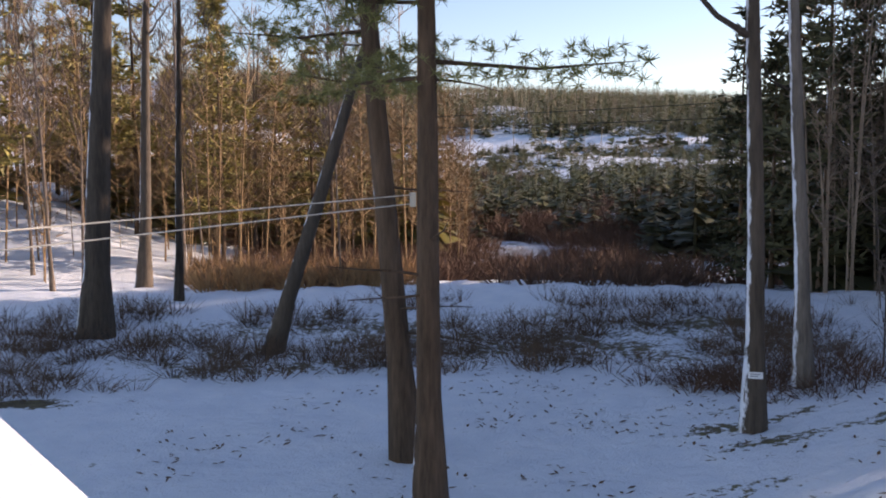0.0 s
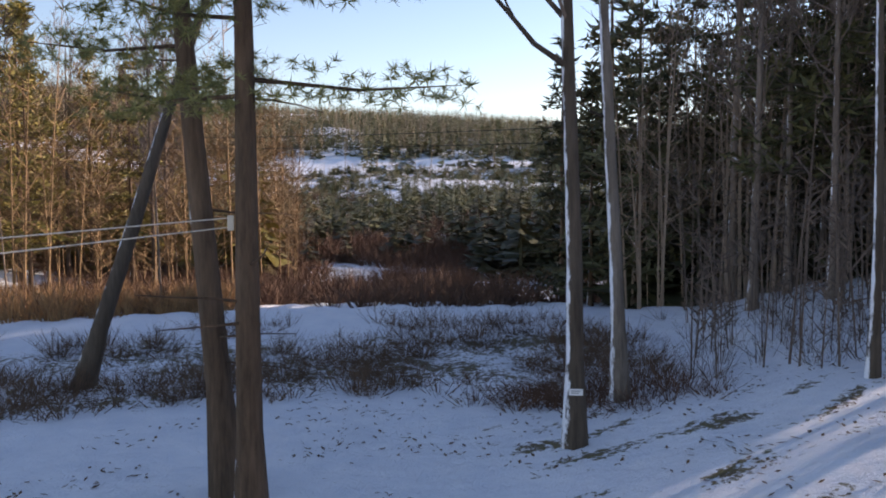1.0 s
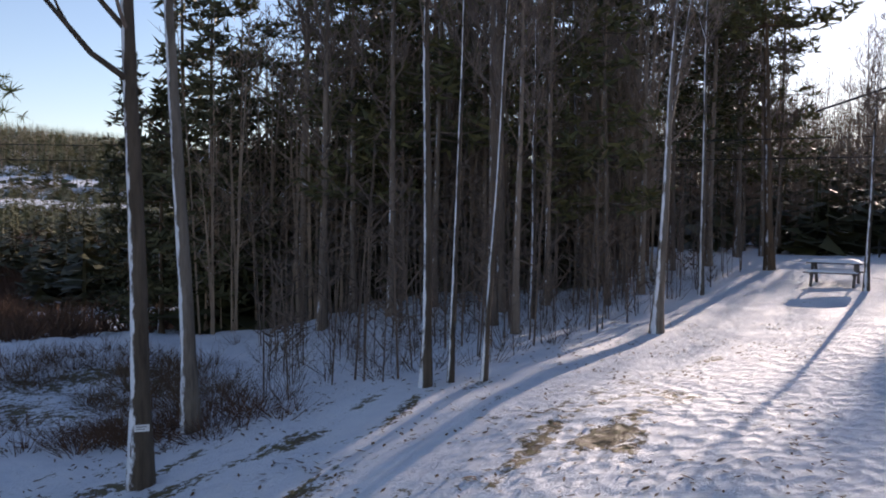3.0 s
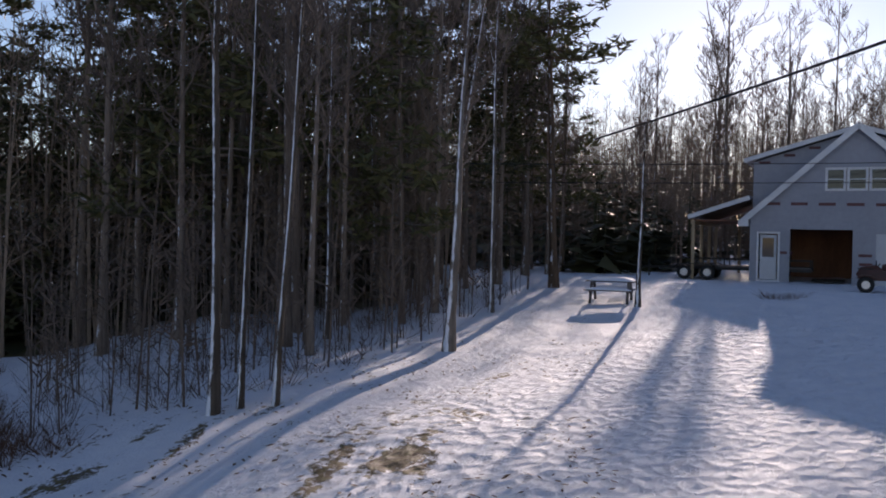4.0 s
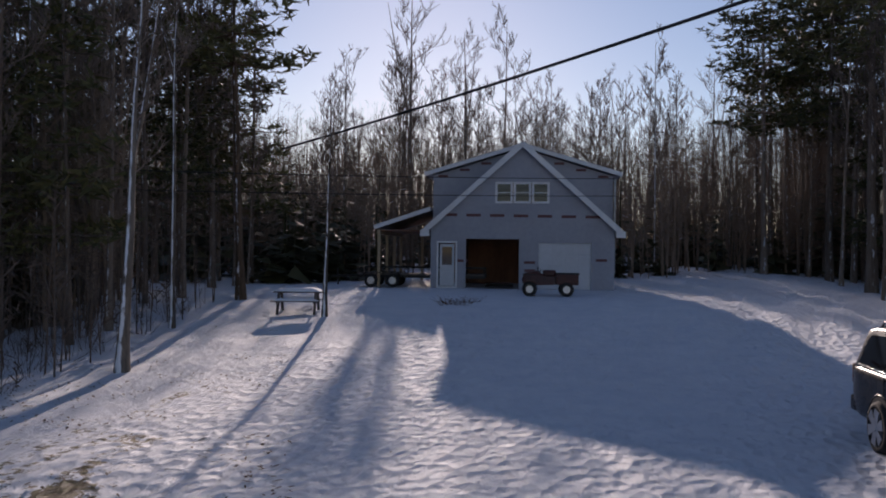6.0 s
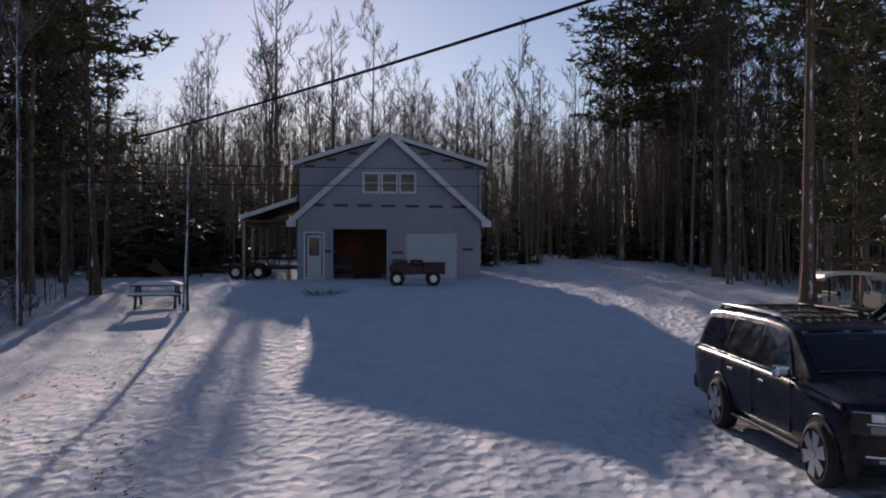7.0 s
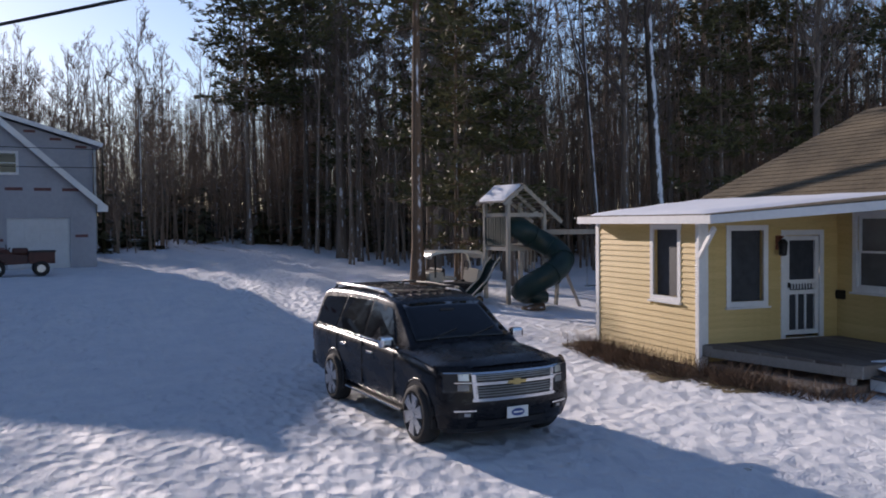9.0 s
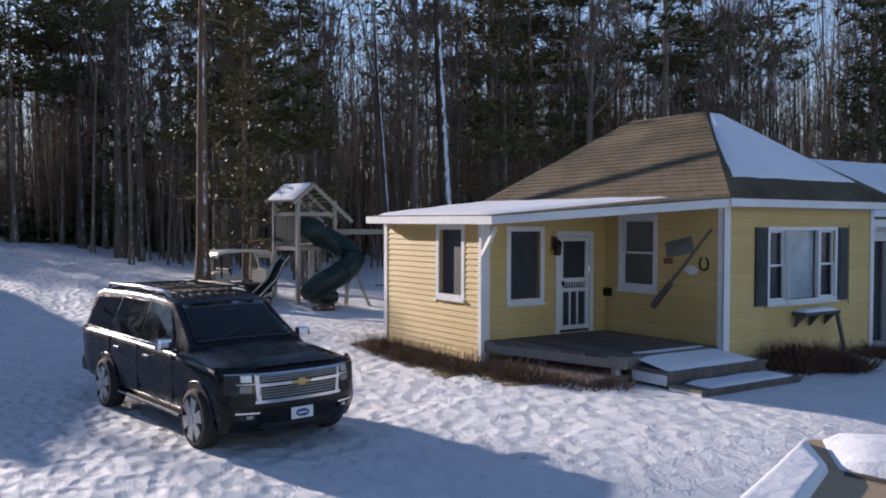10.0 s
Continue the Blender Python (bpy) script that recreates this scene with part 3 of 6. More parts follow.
def clear(x, y):
    """Kept open: garage, drive, yard."""
    return (37 < x < 55 and 1 < y < 20) or (18 < x < 66 and -9.5 < y < 1.5 + 0.03 * (x - 30)) or (x < 36 and -30 < y < 12)


def sunward(x, y, h):
    """The woods behind the garage stay low towards the yard and grow with the distance."""
    d = math.hypot(x, y)
    return max(1.5, min(h, 0.24 * (d - 27))) if 45 < math.degrees(math.atan2(x, y)) < 92 else h


v, f = [], []
for _ in range(700):
    x, y = polar((22, 52), (30, 50))
    if not clear(x, y) and not low_light(x, y):
        spindly(v, f, x, y, rng.uniform(5, 13), rng.uniform(.02, .07), 20)
for _ in range(2300):
    x, y = polar((48, 98), (54, 130))
    if not clear(x, y):
        spindly(v, f, x, y, sunward(x, y, rng.uniform(7, 18) + 2 * S(math.hypot(x, y), 95, 110)), rng.uniform(.03, .1), 26)
for _ in range(3300):
    x, y = polar((94, 152), (46, 125))
    if not clear(x, y):
        spindly(v, f, x, y, rng.uniform(8, 21), rng.uniform(.03, .1), 20)
stuff("far_woods", v, f, BARK_HAZED, "dense leafless woods behind the yard", "woods")

v, f = [], []
for _ in range(460):
    x, y = polar((-44, 1), (40, 95))
    spindly(v, f, x, y, rng.uniform(5, 17), rng.uniform(.02, .07), 44, .26)
# twig tone is warmed and lightened to carry the sunlight in its colour
stuff("sunny_woods", v, f, varied("sunlit_tint_twigs", (0.1, 0.06, 0.028), (0.3, 0.19, 0.09), 6, 0.9, relief=0), "sunlit leafless woods on the bank", "woods")

# brown thicket that closes the foot of the woods
v, f = [], []
for _ in range(1500):
    x, y = polar((48, 152), (58, 125))
    if not clear(x, y):
        spindly(v, f, x, y, rng.uniform(2, 6), rng.uniform(.02, .05), 24, .3)
stuff("thicket", v, f, varied("thicket_twigs", (0.1, 0.065, 0.042), (0.3, 0.2, 0.13), 5, 0.9, relief=0), "brown leafless thicket at the foot of the woods", "thicket")

v, f = [], []
for _ in range(150):
    x, y = polar((22, 48), (32, 50))
    if not clear(x, y) and not low_light(x, y):
        bushy_fir(v, f, x, y, rng.uniform(2, 7), rng.uniform(1.2, 2.2), 60)
for _ in range(260):
    x, y = polar((92, 152), (60, 120))
    if not clear(x, y):
        bushy_fir(v, f, x, y, rng.uniform(2, 9), rng.uniform(1.0, 2.0), 60)
for _ in range(330):
    x, y = polar((50, 94), (56, 125))
    if not clear(x, y):
        bushy_fir(v, f, x, y, sunward(x, y, rng.uniform(2, 9)), rng.uniform(.9, 1.8), 60)
for _ in range(60):
    x, y = polar((50, 66), (48, 75))
    if not clear(x, y):
        bushy_fir(v, f, x, y, sunward(x, y, rng.uniform(3, 10)), rng.uniform(1.2, 2.0), 60)
for _ in range(190):
    x, y = polar((0, 24), (70, 150))
    bushy_fir(v, f, x, y, rng.uniform(2.0, 6.5), rng.uniform(1.0, 1.9), 70)
for _ in range(70):
    x, y = polar((13, 25), (60, 95))
    bushy_fir(v, f, x, y, rng.uniform(4, 8), rng.uniform(1.5, 2.5), 90)
stuff("dark_firs", v, f, FIR_DARK, "dark young evergreens filling the woods and marsh edge", "evergreens")

v, f = [], []
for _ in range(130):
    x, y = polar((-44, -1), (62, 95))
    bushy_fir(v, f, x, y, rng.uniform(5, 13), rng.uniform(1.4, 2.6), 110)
# these needles also have the sunlight in their colour
stuff("bright_pines", v, f, PINE_SUNLIT, "sunlit yellow-green young pines on the bank", "evergreens")

# low growth before the snowy clearing, wooded hill beyond it
v, f = [], []
v2, f2 = [], []
for _ in range(1500):
    x, y = polar((-14, 30), (105, 275))
    top = 7 if y < 200 else 3.4
    bushy_fir(v, f, x, y, rng.uniform(.35, 1) * top, rng.uniform(1.4, 2.6), 44)
for _ in range(1800):
    x, y = polar((-14, 30), (100, 280))
    spindly(v2, f2, x, y, rng.uniform(1.5, 3.5), .07, 9, .45)
for _ in range(15000):
    x, y = polar((-18, 34), (285, 640))
    if 285 < y < 302 + 10 * noise.noise((x * .02, 0, 0)) and rng.random() < .94:
        continue
    if rng.random() < .62 or y > 520:
        bushy_fir(v, f, x, y, rng.uniform(5, 12), rng.uniform(2.4, 4.2), 30 if y < 430 else 16)
    else:
        spindly(v2, f2, x, y, rng.uniform(6, 11), .14, 7, .3)
stuff("hill_firs", v, f, needles("hill_needles", (0.06, 0.065, 0.03), (0.2, 0.19, 0.085)), "evergreens on the far sunny hillside", "woods")
stuff("hill_trees", v2, f2, varied("hill_twigs", (0.2, 0.15, 0.1), (0.4, 0.31, 0.21), 3, 0.9, relief=0), "leafless trees on the far sunny hillside", "woods")

# brush between lawn and marsh, marsh shrubs, reeds
v, f = [], []
for _ in range(1150):
    x, y = polar((-30, 25), (18.3, 27.5))
    if noise.noise((x * .33, y * .33, 2)) > -.08:
        clump(v, f, x, y, rng.uniform(.25, .8), .5, 16, .01)
stuff("brush", v, f, BRUSH, "dry brown brush poking through the snow", "brush")
v, f = [], []
for _ in range(95):
    a = rng.gauss(19.0, 3.6)
    d = rng.gauss(17.6, .7) - .12 * (a - 19)
    x, y = d * math.sin(radians(a)), d * math.cos(radians(a))
    clump(v, f, x, y, rng.uniform(.25, .7), .5, 18, .01)
for _ in range(4600):
    x, y = polar((-16, 27), (32, 100))
    if noise.noise((x * .1, y * .1, 6)) > (-.22 if x < .22 * y else .1):
        clump(v, f, x, y, rng.uniform(.6, 1.9), 1.0, 17, .03)
for _ in range(2400):
    x, y = polar((-8, 26), (75, 210))
    if noise.noise((x * .05, y * .05, 8)) > -.2:
        clump(v, f, x, y, rng.uniform(1.2, 2.8), 1.6, 14, .07)
stuff("marsh_shrubs", v, f, BRUSH_RED, "dark reddish shrubs in the frozen marsh", "shrubs")
v, f = [], []
for _ in range(900):
    x, y = polar((-17, -3), (30, 52))
    clump(v, f, x, y, rng.uniform(.6, 1.5), .7, 14, .02)
stuff("reeds", v, f, REED, "sunlit orange-brown reeds and grasses", "reeds")

# dead leaves and twigs lying on the snow
v, f = [], []
for _ in range(5200):
    x, y = polar((-22, 62), (9.5, 24))
    m = noise.noise((x * .5, y * .5, 12))
    if m < (.05 if x < 1.5 else -.1) or x > 13 and y < 9.5:
        continue
    z = terrain(x, y) + relief(x, y) + .012
    a, ln, w = rng.uniform(0, 6.283), rng.uniform(.02, .09), rng.uniform(.012, .035)
    c, n = Vector((math.cos(a), math.sin(a), 0)), Vector((-math.sin(a), math.cos(a), 0))
    o, i = Vector((x, y, z)), len(v)
    lift = Vector((0, 0, rng.uniform(.01, .035)))
    v.extend((o - c * ln, o - n * w + lift * .4, o + c * ln + lift, o + n * w + lift * .6))
    f.append((i, i + 1, i + 2, i + 3))
stuff("leaf_litter", v, f, varied("dead_leaves", (0.06, 0.035, 0.02), (0.2, 0.12, 0.06), 20, 0.9, relief=0), "dead brown leaves and twigs scattered on the snow", "leaves")

# saplings and twigs along the woodland edge
v, f = [], []
for _ in range(520):
    x, y = polar((26, 64), (16.8, 36))
    if y > 12.6 + .3 * (x - 9):
        spindly(v, f, x, y, rng.uniform(.8, 5.5), rng.uniform(.008, .03), 9, .22)
for _ in range(260):
    x, y = polar((26, 60), (17.5, 33))
    if y > 12.6 + .3 * (x - 9):
        clump(v, f, x, y, rng.uniform(.4, 1.1), .6, 12, .008)
stuff("saplings", v, f, TWIG, "thin saplings and twigs along the woodland edge", "saplings")

# ---------------------------------------------------------------- building materials
YELLOW = varied("yellow_clapboard_paint", (0.5, 0.36, 0.13), (0.68, 0.51, 0.22), 5, 0.65, stretch=(0.6, 0.6, 3), relief=0.15, each=0.12)
WHITE_TRIM = varied("white_trim_paint", (0.62, 0.62, 0.62), (0.8, 0.8, 0.79), 4, 0.55, relief=0.1)
SCREEN = varied("insect_screen_and_doorway_shade", (0.02, 0.024, 0.03), (0.05, 0.055, 0.065), 30, 0.6, relief=0.05)
DARK_WOOD = varied("weathered_deck", (0.07, 0.06, 0.055), (0.19, 0.165, 0.145), 6, 0.8, stretch=(1, 4, 1), each=0.3)
SHINGLE = varied("brown_shingle", (0.05, 0.04, 0.026), (0.17, 0.135, 0.085), 4, 0.95, relief=0.5, dist=0.03, each=0.35)
SHUTTER = varied("dark_green_shutter", (0.02, 0.03, 0.032), (0.045, 0.06, 0.06), 8, 0.6)
PALE_GREY = varied("worn_grey_paint", (0.2, 0.19, 0.175), (0.34, 0.32, 0.29), 6, 0.75)
IRON = varied("black_iron", (0.012, 0.012, 0.012), (0.04, 0.038, 0.035), 12, 0.5, metal=0.6)
WRAP = varied("house_wrap", (0.28, 0.29, 0.32), (0.38, 0.39, 0.43), 1.6, 0.6, relief=0.35, dist=0.03)
ROOF_UNDER = varied("roof_underlay", (0.34, 0.32, 0.33), (0.46, 0.43, 0.44), 2.0, 0.7, relief=0.3)
PLYWOOD = varied("bare_sheathing", (0.16, 0.075, 0.045), (0.32, 0.16, 0.09), 4, 0.85, stretch=(1, 1, 0.3))
DOOR_WHITE = varied("garage_door_panel", (0.5, 0.52, 0.54), (0.62, 0.64, 0.66), 2, 0.5, relief=0.1)
MARK = varied("printed_mark", (0.11, 0.045, 0.045), (0.17, 0.08, 0.075), 6, 0.7, relief=0)
LUMBER = varied("new_lumber", (0.3, 0.22, 0.13), (0.5, 0.38, 0.24), 5, 0.75, stretch=(1, 1, 0.3))
RUST = varied("rusty_paint", (0.14, 0.05, 0.03), (0.35, 0.13, 0.07), 9, 0.75)
GREY_METAL = varied("grey_metal", (0.16, 0.17, 0.18), (0.34, 0.35, 0.36), 9, 0.45, metal=0.7)


def glass_material(name, tint, rough=0.05):
    m, nt, b = blank(name, rough, 0, 0.45)
    n = grain(nt, coords(nt), 1.2, 3)
    nt.links.new(ramp(nt, n, [(0.35, tuple(c * 0.6 for c in tint)), (0.65, tint)]), b.inputs["Base Color"])
    return m


DARK_GLASS = glass_material("dark_window_glass", (0.03, 0.034, 0.04))
CURTAIN_GLASS = glass_material("curtained_window_glass", (0.17, 0.165, 0.16), 0.1)
# the sky's reflection is painted in as a pale blue base colour
SKY_GLASS = glass_material("sky_mirroring_glass", (0.42, 0.5, 0.54), 0.12)


def holed(bm, u0, u1, z0, z1, holes, place):
    """A flat wall cut into cells round its openings. place(u0, u1, z0, z1) adds a block."""
    us = sorted({u0, u1, *[c for h in holes for c in h[:2] if u0 < c < u1]})
    zs = sorted({z0, z1, *[c for h in holes for c in h[2:] if z0 < c < z1]})
    for a, b in zip(us, us[1:]):
        run = None
        for c, d in zip(zs, zs[1:]):
            open_here = any(h[0] <= a and b <= h[1] and h[2] <= c and d <= h[3] for h in holes)
            if open_here:
                if run:
                    place(a, b, *run)
                run = None
            else:
                run = (run[0], d) if run else (c, d)
        if run:
            place(a, b, *run)


def wall_x(u0, u1, z0, z1, y0, y1, holes=()):
    bm = bmesh.new()
    holed(bm, u0, u1, z0, z1, holes, lambda a, b, c, d: box(bm, a, b, y0, y1, c, d))
    return bm


def wall_y(u0, u1, z0, z1, x0, x1, holes=()):
    bm = bmesh.new()
    holed(bm, u0, u1, z0, z1, holes, lambda a, b, c, d: box(bm, x0, x1, a, b, c, d))
    return bm


def frame_bars(u0, u1, z0, z1, w, put):
    """Four bars round an opening."""
    put(u0 - w, u0, z0 - w, z1 + w)
    put(u1, u1 + w, z0 - w, z1 + w)
    put(u0, u1, z1, z1 + w)
    put(u0, u1, z0 - w, z0)


def window_at(parent, axis, plane, out, u0, u1, z0, z1, glass, sash=True, w=0.1, sill=True):
    """A framed window in a wall across `axis` at `plane`; out: +1 or -1, the way it faces."""
    def block(bm, a, b, c, d, near, far):
        p, q = sorted((plane + out * near, plane + out * far))
        if axis == "y":
            box(bm, a, b, p, q, c, d)
        else:
            box(bm, p, q, a, b, c, d)
    holder = part("window", boxed(0, .001, 0, .001, 0, .001), WHITE_TRIM, parent)
    bm = bmesh.new()
    frame_bars(u0, u1, z0, z1, w, lambda a, b, c, d: block(bm, a, b, c, d, -0.04, 0.035))
    holder.data = mesh_of(bm, "window")
    holder.data.materials.append(WHITE_TRIM)
    if sash:
        m = (z0 + z1) / 2
        bm = bmesh.new()
        frame_bars(u0 + .04, u1 - .04, z0 + .04, m - .02, .04, lambda a, b, c, d: block(bm, a, b, c, d, -0.045, 0.0))
        part("lower_sash", bm, WHITE_TRIM, holder)
        bm = bmesh.new()
        frame_bars(u0 + .04, u1 - .04, m + .02, z1 - .04, .04, lambda a, b, c, d: block(bm, a, b, c, d, -0.07, -0.03))
        part("upper_sash", bm, WHITE_TRIM, holder)
    bm = bmesh.new()
    block(bm, u0, u1, z0, z1, -0.1, -0.075)
    part("pane", bm, glass, holder)
    if sill:
        bm = bmesh.new()
        block(bm, u0 - w - .03, u1 + w + .03, z0 - w - .035, z0 - w - .002, -0.02, 0.08)
        part("sill", bm, WHITE_TRIM, holder)
    return holder


BOARD = {}


def clapboards(parent, axis, plane, out, u0, u1, z0, z1, holes=(), step=0.116, material=None):
    """Overlapping boards, each a piece of its own, broken at openings."""
    material = material or YELLOW
    n = int((z1 - z0) / step)
    for i in range(n):
        a, b = z0 + i * step, min(z1, z0 + (i + 1) * step)
        cuts = [(u0, u1)]
        for h in holes:
            if h[2] < b - .02 and h[3] > a + .02:
                nxt = []
                for s, e in cuts:
                    if h[0] > s:
                        nxt.append((s, min(e, h[0])))
                    if h[1] < e:
                        nxt.append((max(s, h[1]), e))
                cuts = [c for c in nxt if c[1] - c[0] > .03]
        for s, e in cuts:
            key = (axis, out, round(e - s, 2))
            if key not in BOARD:
                ln = e - s
                prof = [(0.0, 0.0), (0.03, 0.0), (0.006, step + .012), (0.0, step + .012)]
                bm = bmesh.new()
                if axis == "y":
                    pts = [(0, out * d, z) for d, z in prof]
                    prism(bm, pts, (ln, 0, 0))
                else:
                    pts = [(out * d, 0, z) for d, z in prof]
                    prism(bm, pts, (0, ln, 0))
                bmesh.ops.recalc_face_normals(bm, faces=bm.faces[:])
                BOARD[key] = mesh_of(bm, "board")
                BOARD[key].materials.append(material)
            ob = new("board", BOARD[key])
            ob.parent = parent
            ob.location = (s, plane + out * .002, a) if axis == "y" else (plane + out * .002, s, a)


# ---------------------------------------------------------------- yellow house
def yellow_house():
    h = empty("house", pose(13.78, -8.71, 0, 0, 0, 4), "yellow clapboard house with white trim and a snowy hip roof", "house")
    B, E = 0.42, 3.08
    w1, w2, w3 = (0.67, 1.49, 1.66, 2.95), (-1.39, -0.65, 1.6, 2.92), (-1.36, -0.5, 1.83, 3.16)
    d1 = (-2.7, -1.89, 0.87, 2.82)
    pic = (-6.56, -4.46, 1.62, 2.95)
    ell_n = part("wall", wall_x(0, 3.7, B, E + .1, -.16, 0, [w1]), YELLOW, h, "sunlit yellow clapboard wall")
    ell_w = part("wall", wall_y(-3.17, -.16, B, E + .2, 0, .16, [w2, d1]), YELLOW, h)
    main_n = part("wall", wall_x(-3.02, 0, B, 3.4, -3.33, -3.17, [w3]), YELLOW, h)
    main_w = part("wall", wall_y(-7.9, -3.33, B, 3.4, -3.02, -2.86, [pic]), YELLOW, h)
    part("wall", boxed(3.54, 3.7, -8.0, -.16, B, E), YELLOW, h)
    part("wall", boxed(-2.86, 3.54, -8.06, -7.9, B, 3.4), YELLOW, h)
    part("floor", boxed(-2.86, 3.54, -7.9, -.16, B, B + .1), DARK_WOOD, h)
    clapboards(ell_n, "y", 0, 1, .1, 3.6, B, E, [(w1[0] - .1, w1[1] + .1, w1[2] - .14, w1[3] + .1)])
    clapboards(ell_w, "x", 0, -1, -3.17, -.1, B, E, [(w2[0] - .1, w2[1] + .1, w2[2] - .14, w2[3] + .1), (d1[0] - .1, d1[1] + .1, 0, d1[3] + .1)])
    clapboards(main_n, "y", -3.17, 1, -2.92, 0, B, 3.34, [(w3[0] - .1, w3[1] + .1, w3[2] - .14, w3[3] + .1)])
    clapboards(main_w, "x", -3.02, -1, -7.8, -3.27, B, 3.34, [(pic[0] - .5, pic[1] + .5, pic[2] - .14, pic[3] + .1)])
    # skirting and foundation
    part("foundation", boxed(.05, 3.6, -.12, -.04, 0.0, B), DARK_WOOD, h)
    part("foundation", boxed(-2.98, -2.88, -7.9, -3.3, 0.0, B), DARK_WOOD, h)
    # corner boards
    for x0, x1, y0, y1, top in ((-.04, .1, -.0, .04, E), (-.045, 0, -.14, .04, E), (3.6, 3.74, 0, .04, E), (-3.06, -2.92, -3.17, -3.13, 3.38), (-3.065, -3.02, -3.3, -3.13, 3.38), (-3.065, -3.02, -7.93, -7.8, 3.38)):
        part("corner_board", boxed(x0, x1, y0, y1, B - .03, top, .004), WHITE_TRIM, h)
    part("porch_post", boxed(-.12, -.05, .045, .12, .0, E, .005), WHITE_TRIM, h)
    part("brace", beamed((-.085, .08, 2.45), (-.6, .15, 2.98), .07, .08), WHITE_TRIM, h)
    # windows
    window_at(h, "y", 0, 1, *w1, SCREEN, sash=False)
    window_at(h, "x", 0, -1, *w2, SCREEN, sash=False)
    window_at(h, "y", -3.17, 1, *w3, CURTAIN_GLASS)
    c1, c2 = -4.95, -5.98
    window_at(h, "x", -3.02, -1, c1, pic[1], pic[2], pic[3], DARK_GLASS, w=.07)
    window_at(h, "x", -3.02, -1, c2, c1 - .09, pic[2], pic[3], SKY_GLASS, sash=False, w=.07)
    window_at(h, "x", -3.02, -1, pic[0], c2 - .09, pic[2], pic[3], DARK_GLASS, w=.07)
    for a in (pic[1] + .08, pic[0] - .42):
        sh = part("shutter", boxed(-3.07, -3.03, a, a + .34, pic[2] - .08, pic[3] + .06, .006), SHUTTER, h)
        for k in range(14):
            z = pic[2] + .04 + k * .09
            part("slat", boxed(-3.082, -3.066, a + .05, a + .29, z, z + .06), SHUTTER, sh)
    # screen door
    d = part("door", boxed(-.02, .02, d1[0] + .02, d1[1] - .02, d1[2] + 1.02, d1[2] + 1.1), WHITE_TRIM, h, "white wooden screen door with spindles")
    bm = bmesh.new()
    frame_bars(d1[0] + .1, d1[1] - .1, d1[2] + .14, d1[3] - .1, .085, lambda a, b, c, e: box(bm, -.022, .018, a, b, c, e))
    part("door_frame", bm, WHITE_TRIM, d)
    for k in range(9):
        y = d1[0] + .13 + k * .07
        part("spindle", boxed(-.012, .008, y, y + .02, d1[2] + .92, d1[2] + 1.02), WHITE_TRIM, d)
    part("rail", boxed(-.02, .016, d1[0] + .1, d1[1] - .1, d1[2] + .82, d1[2] + .9), WHITE_TRIM, d)
    for k in range(2):
        y = d1[0] + .3 + k * .2
        part("bar", boxed(-.018, .014, y, y + .035, d1[2] + .14, d1[2] + .82), WHITE_TRIM, d)
    part("screen", boxed(.02, .03, d1[0] + .02, d1[1] - .02, d1[2] + .05, d1[3] - .02), SCREEN, d)
    part("door_handle", boxed(-.06, -.02, d1[1] - .09, d1[1] - .06, d1[2] + .95, d1[2] + 1.05, .005), IRON, d)
    bm = bmesh.new()
    frame_bars(d1[0], d1[1], d1[2], d1[3], .1, lambda a, b, c, e: box(bm, -.04, .02, a, b, max(c, .86), e))
    part("door_casing", bm, WHITE_TRIM, h)
    # low roof over the ell
    A = [(-.75, .35, 3.18), (3.95, .35, 3.2), (3.95, -3.3, 3.62), (-3.36, -3.3, 3.6), (-3.36, -2.85, 3.5)]
    part("ell_roof", prismed([(p[0], p[1], p[2] - .02) for p in A], (0, 0, .06)), SHINGLE, h)
    part("fascia", beamed((-.8, .36, 3.13), (3.97, .36, 3.15), .03, .15), WHITE_TRIM, h)
    part("fascia", beamed((-.78, .37, 3.13), (-3.38, -2.86, 3.44), .03, .15), WHITE_TRIM, h)
    part("fascia", beamed((3.97, .36, 3.15), (3.97, -3.3, 3.55), .03, .15), WHITE_TRIM, h)
    part("soffit", prismed([(-.7, .33, 3.09), (3.9, .33, 3.09), (3.9, -.02, 3.1), (0, -.02, 3.1), (-.02, -3.15, 3.36), (-3.3, -3.15, 3.4), (-3.3, -2.9, 3.4)], (0, 0, .02)), WHITE_TRIM, h)
    # hip roof of the main body
    c = [(-3.4, -2.85, 3.5), (4.1, -2.85, 3.5), (4.1, -8.3, 3.5), (-3.4, -8.3, 3.5)]
    ra, rb = (-.6, -5.55, 5.45), (1.65, -5.55, 5.45)
    north = part("roof", prismed([c[0], c[1], rb, ra], (0, 0, .08)), SHINGLE, h, "brown shingled roof slope")
    part("roof", prismed([c[0], ra, c[3]], (0, 0, .08)), SHINGLE, h)
    part("roof", prismed([c[2], c[3], ra, rb], (0, 0, .08)), SHINGLE, h)
    part("roof", prismed([c[1], c[2], rb], (0, 0, .08)), SHINGLE, h)
    part("fascia", boxed(-3.44, -3.4, -8.3, -2.85, 3.38, 3.52), WHITE_TRIM, h)
    part("soffit", boxed(-3.4, -3.03, -8.2, -2.9, 3.38, 3.4), WHITE_TRIM, h)
    return h, c, ra, rb


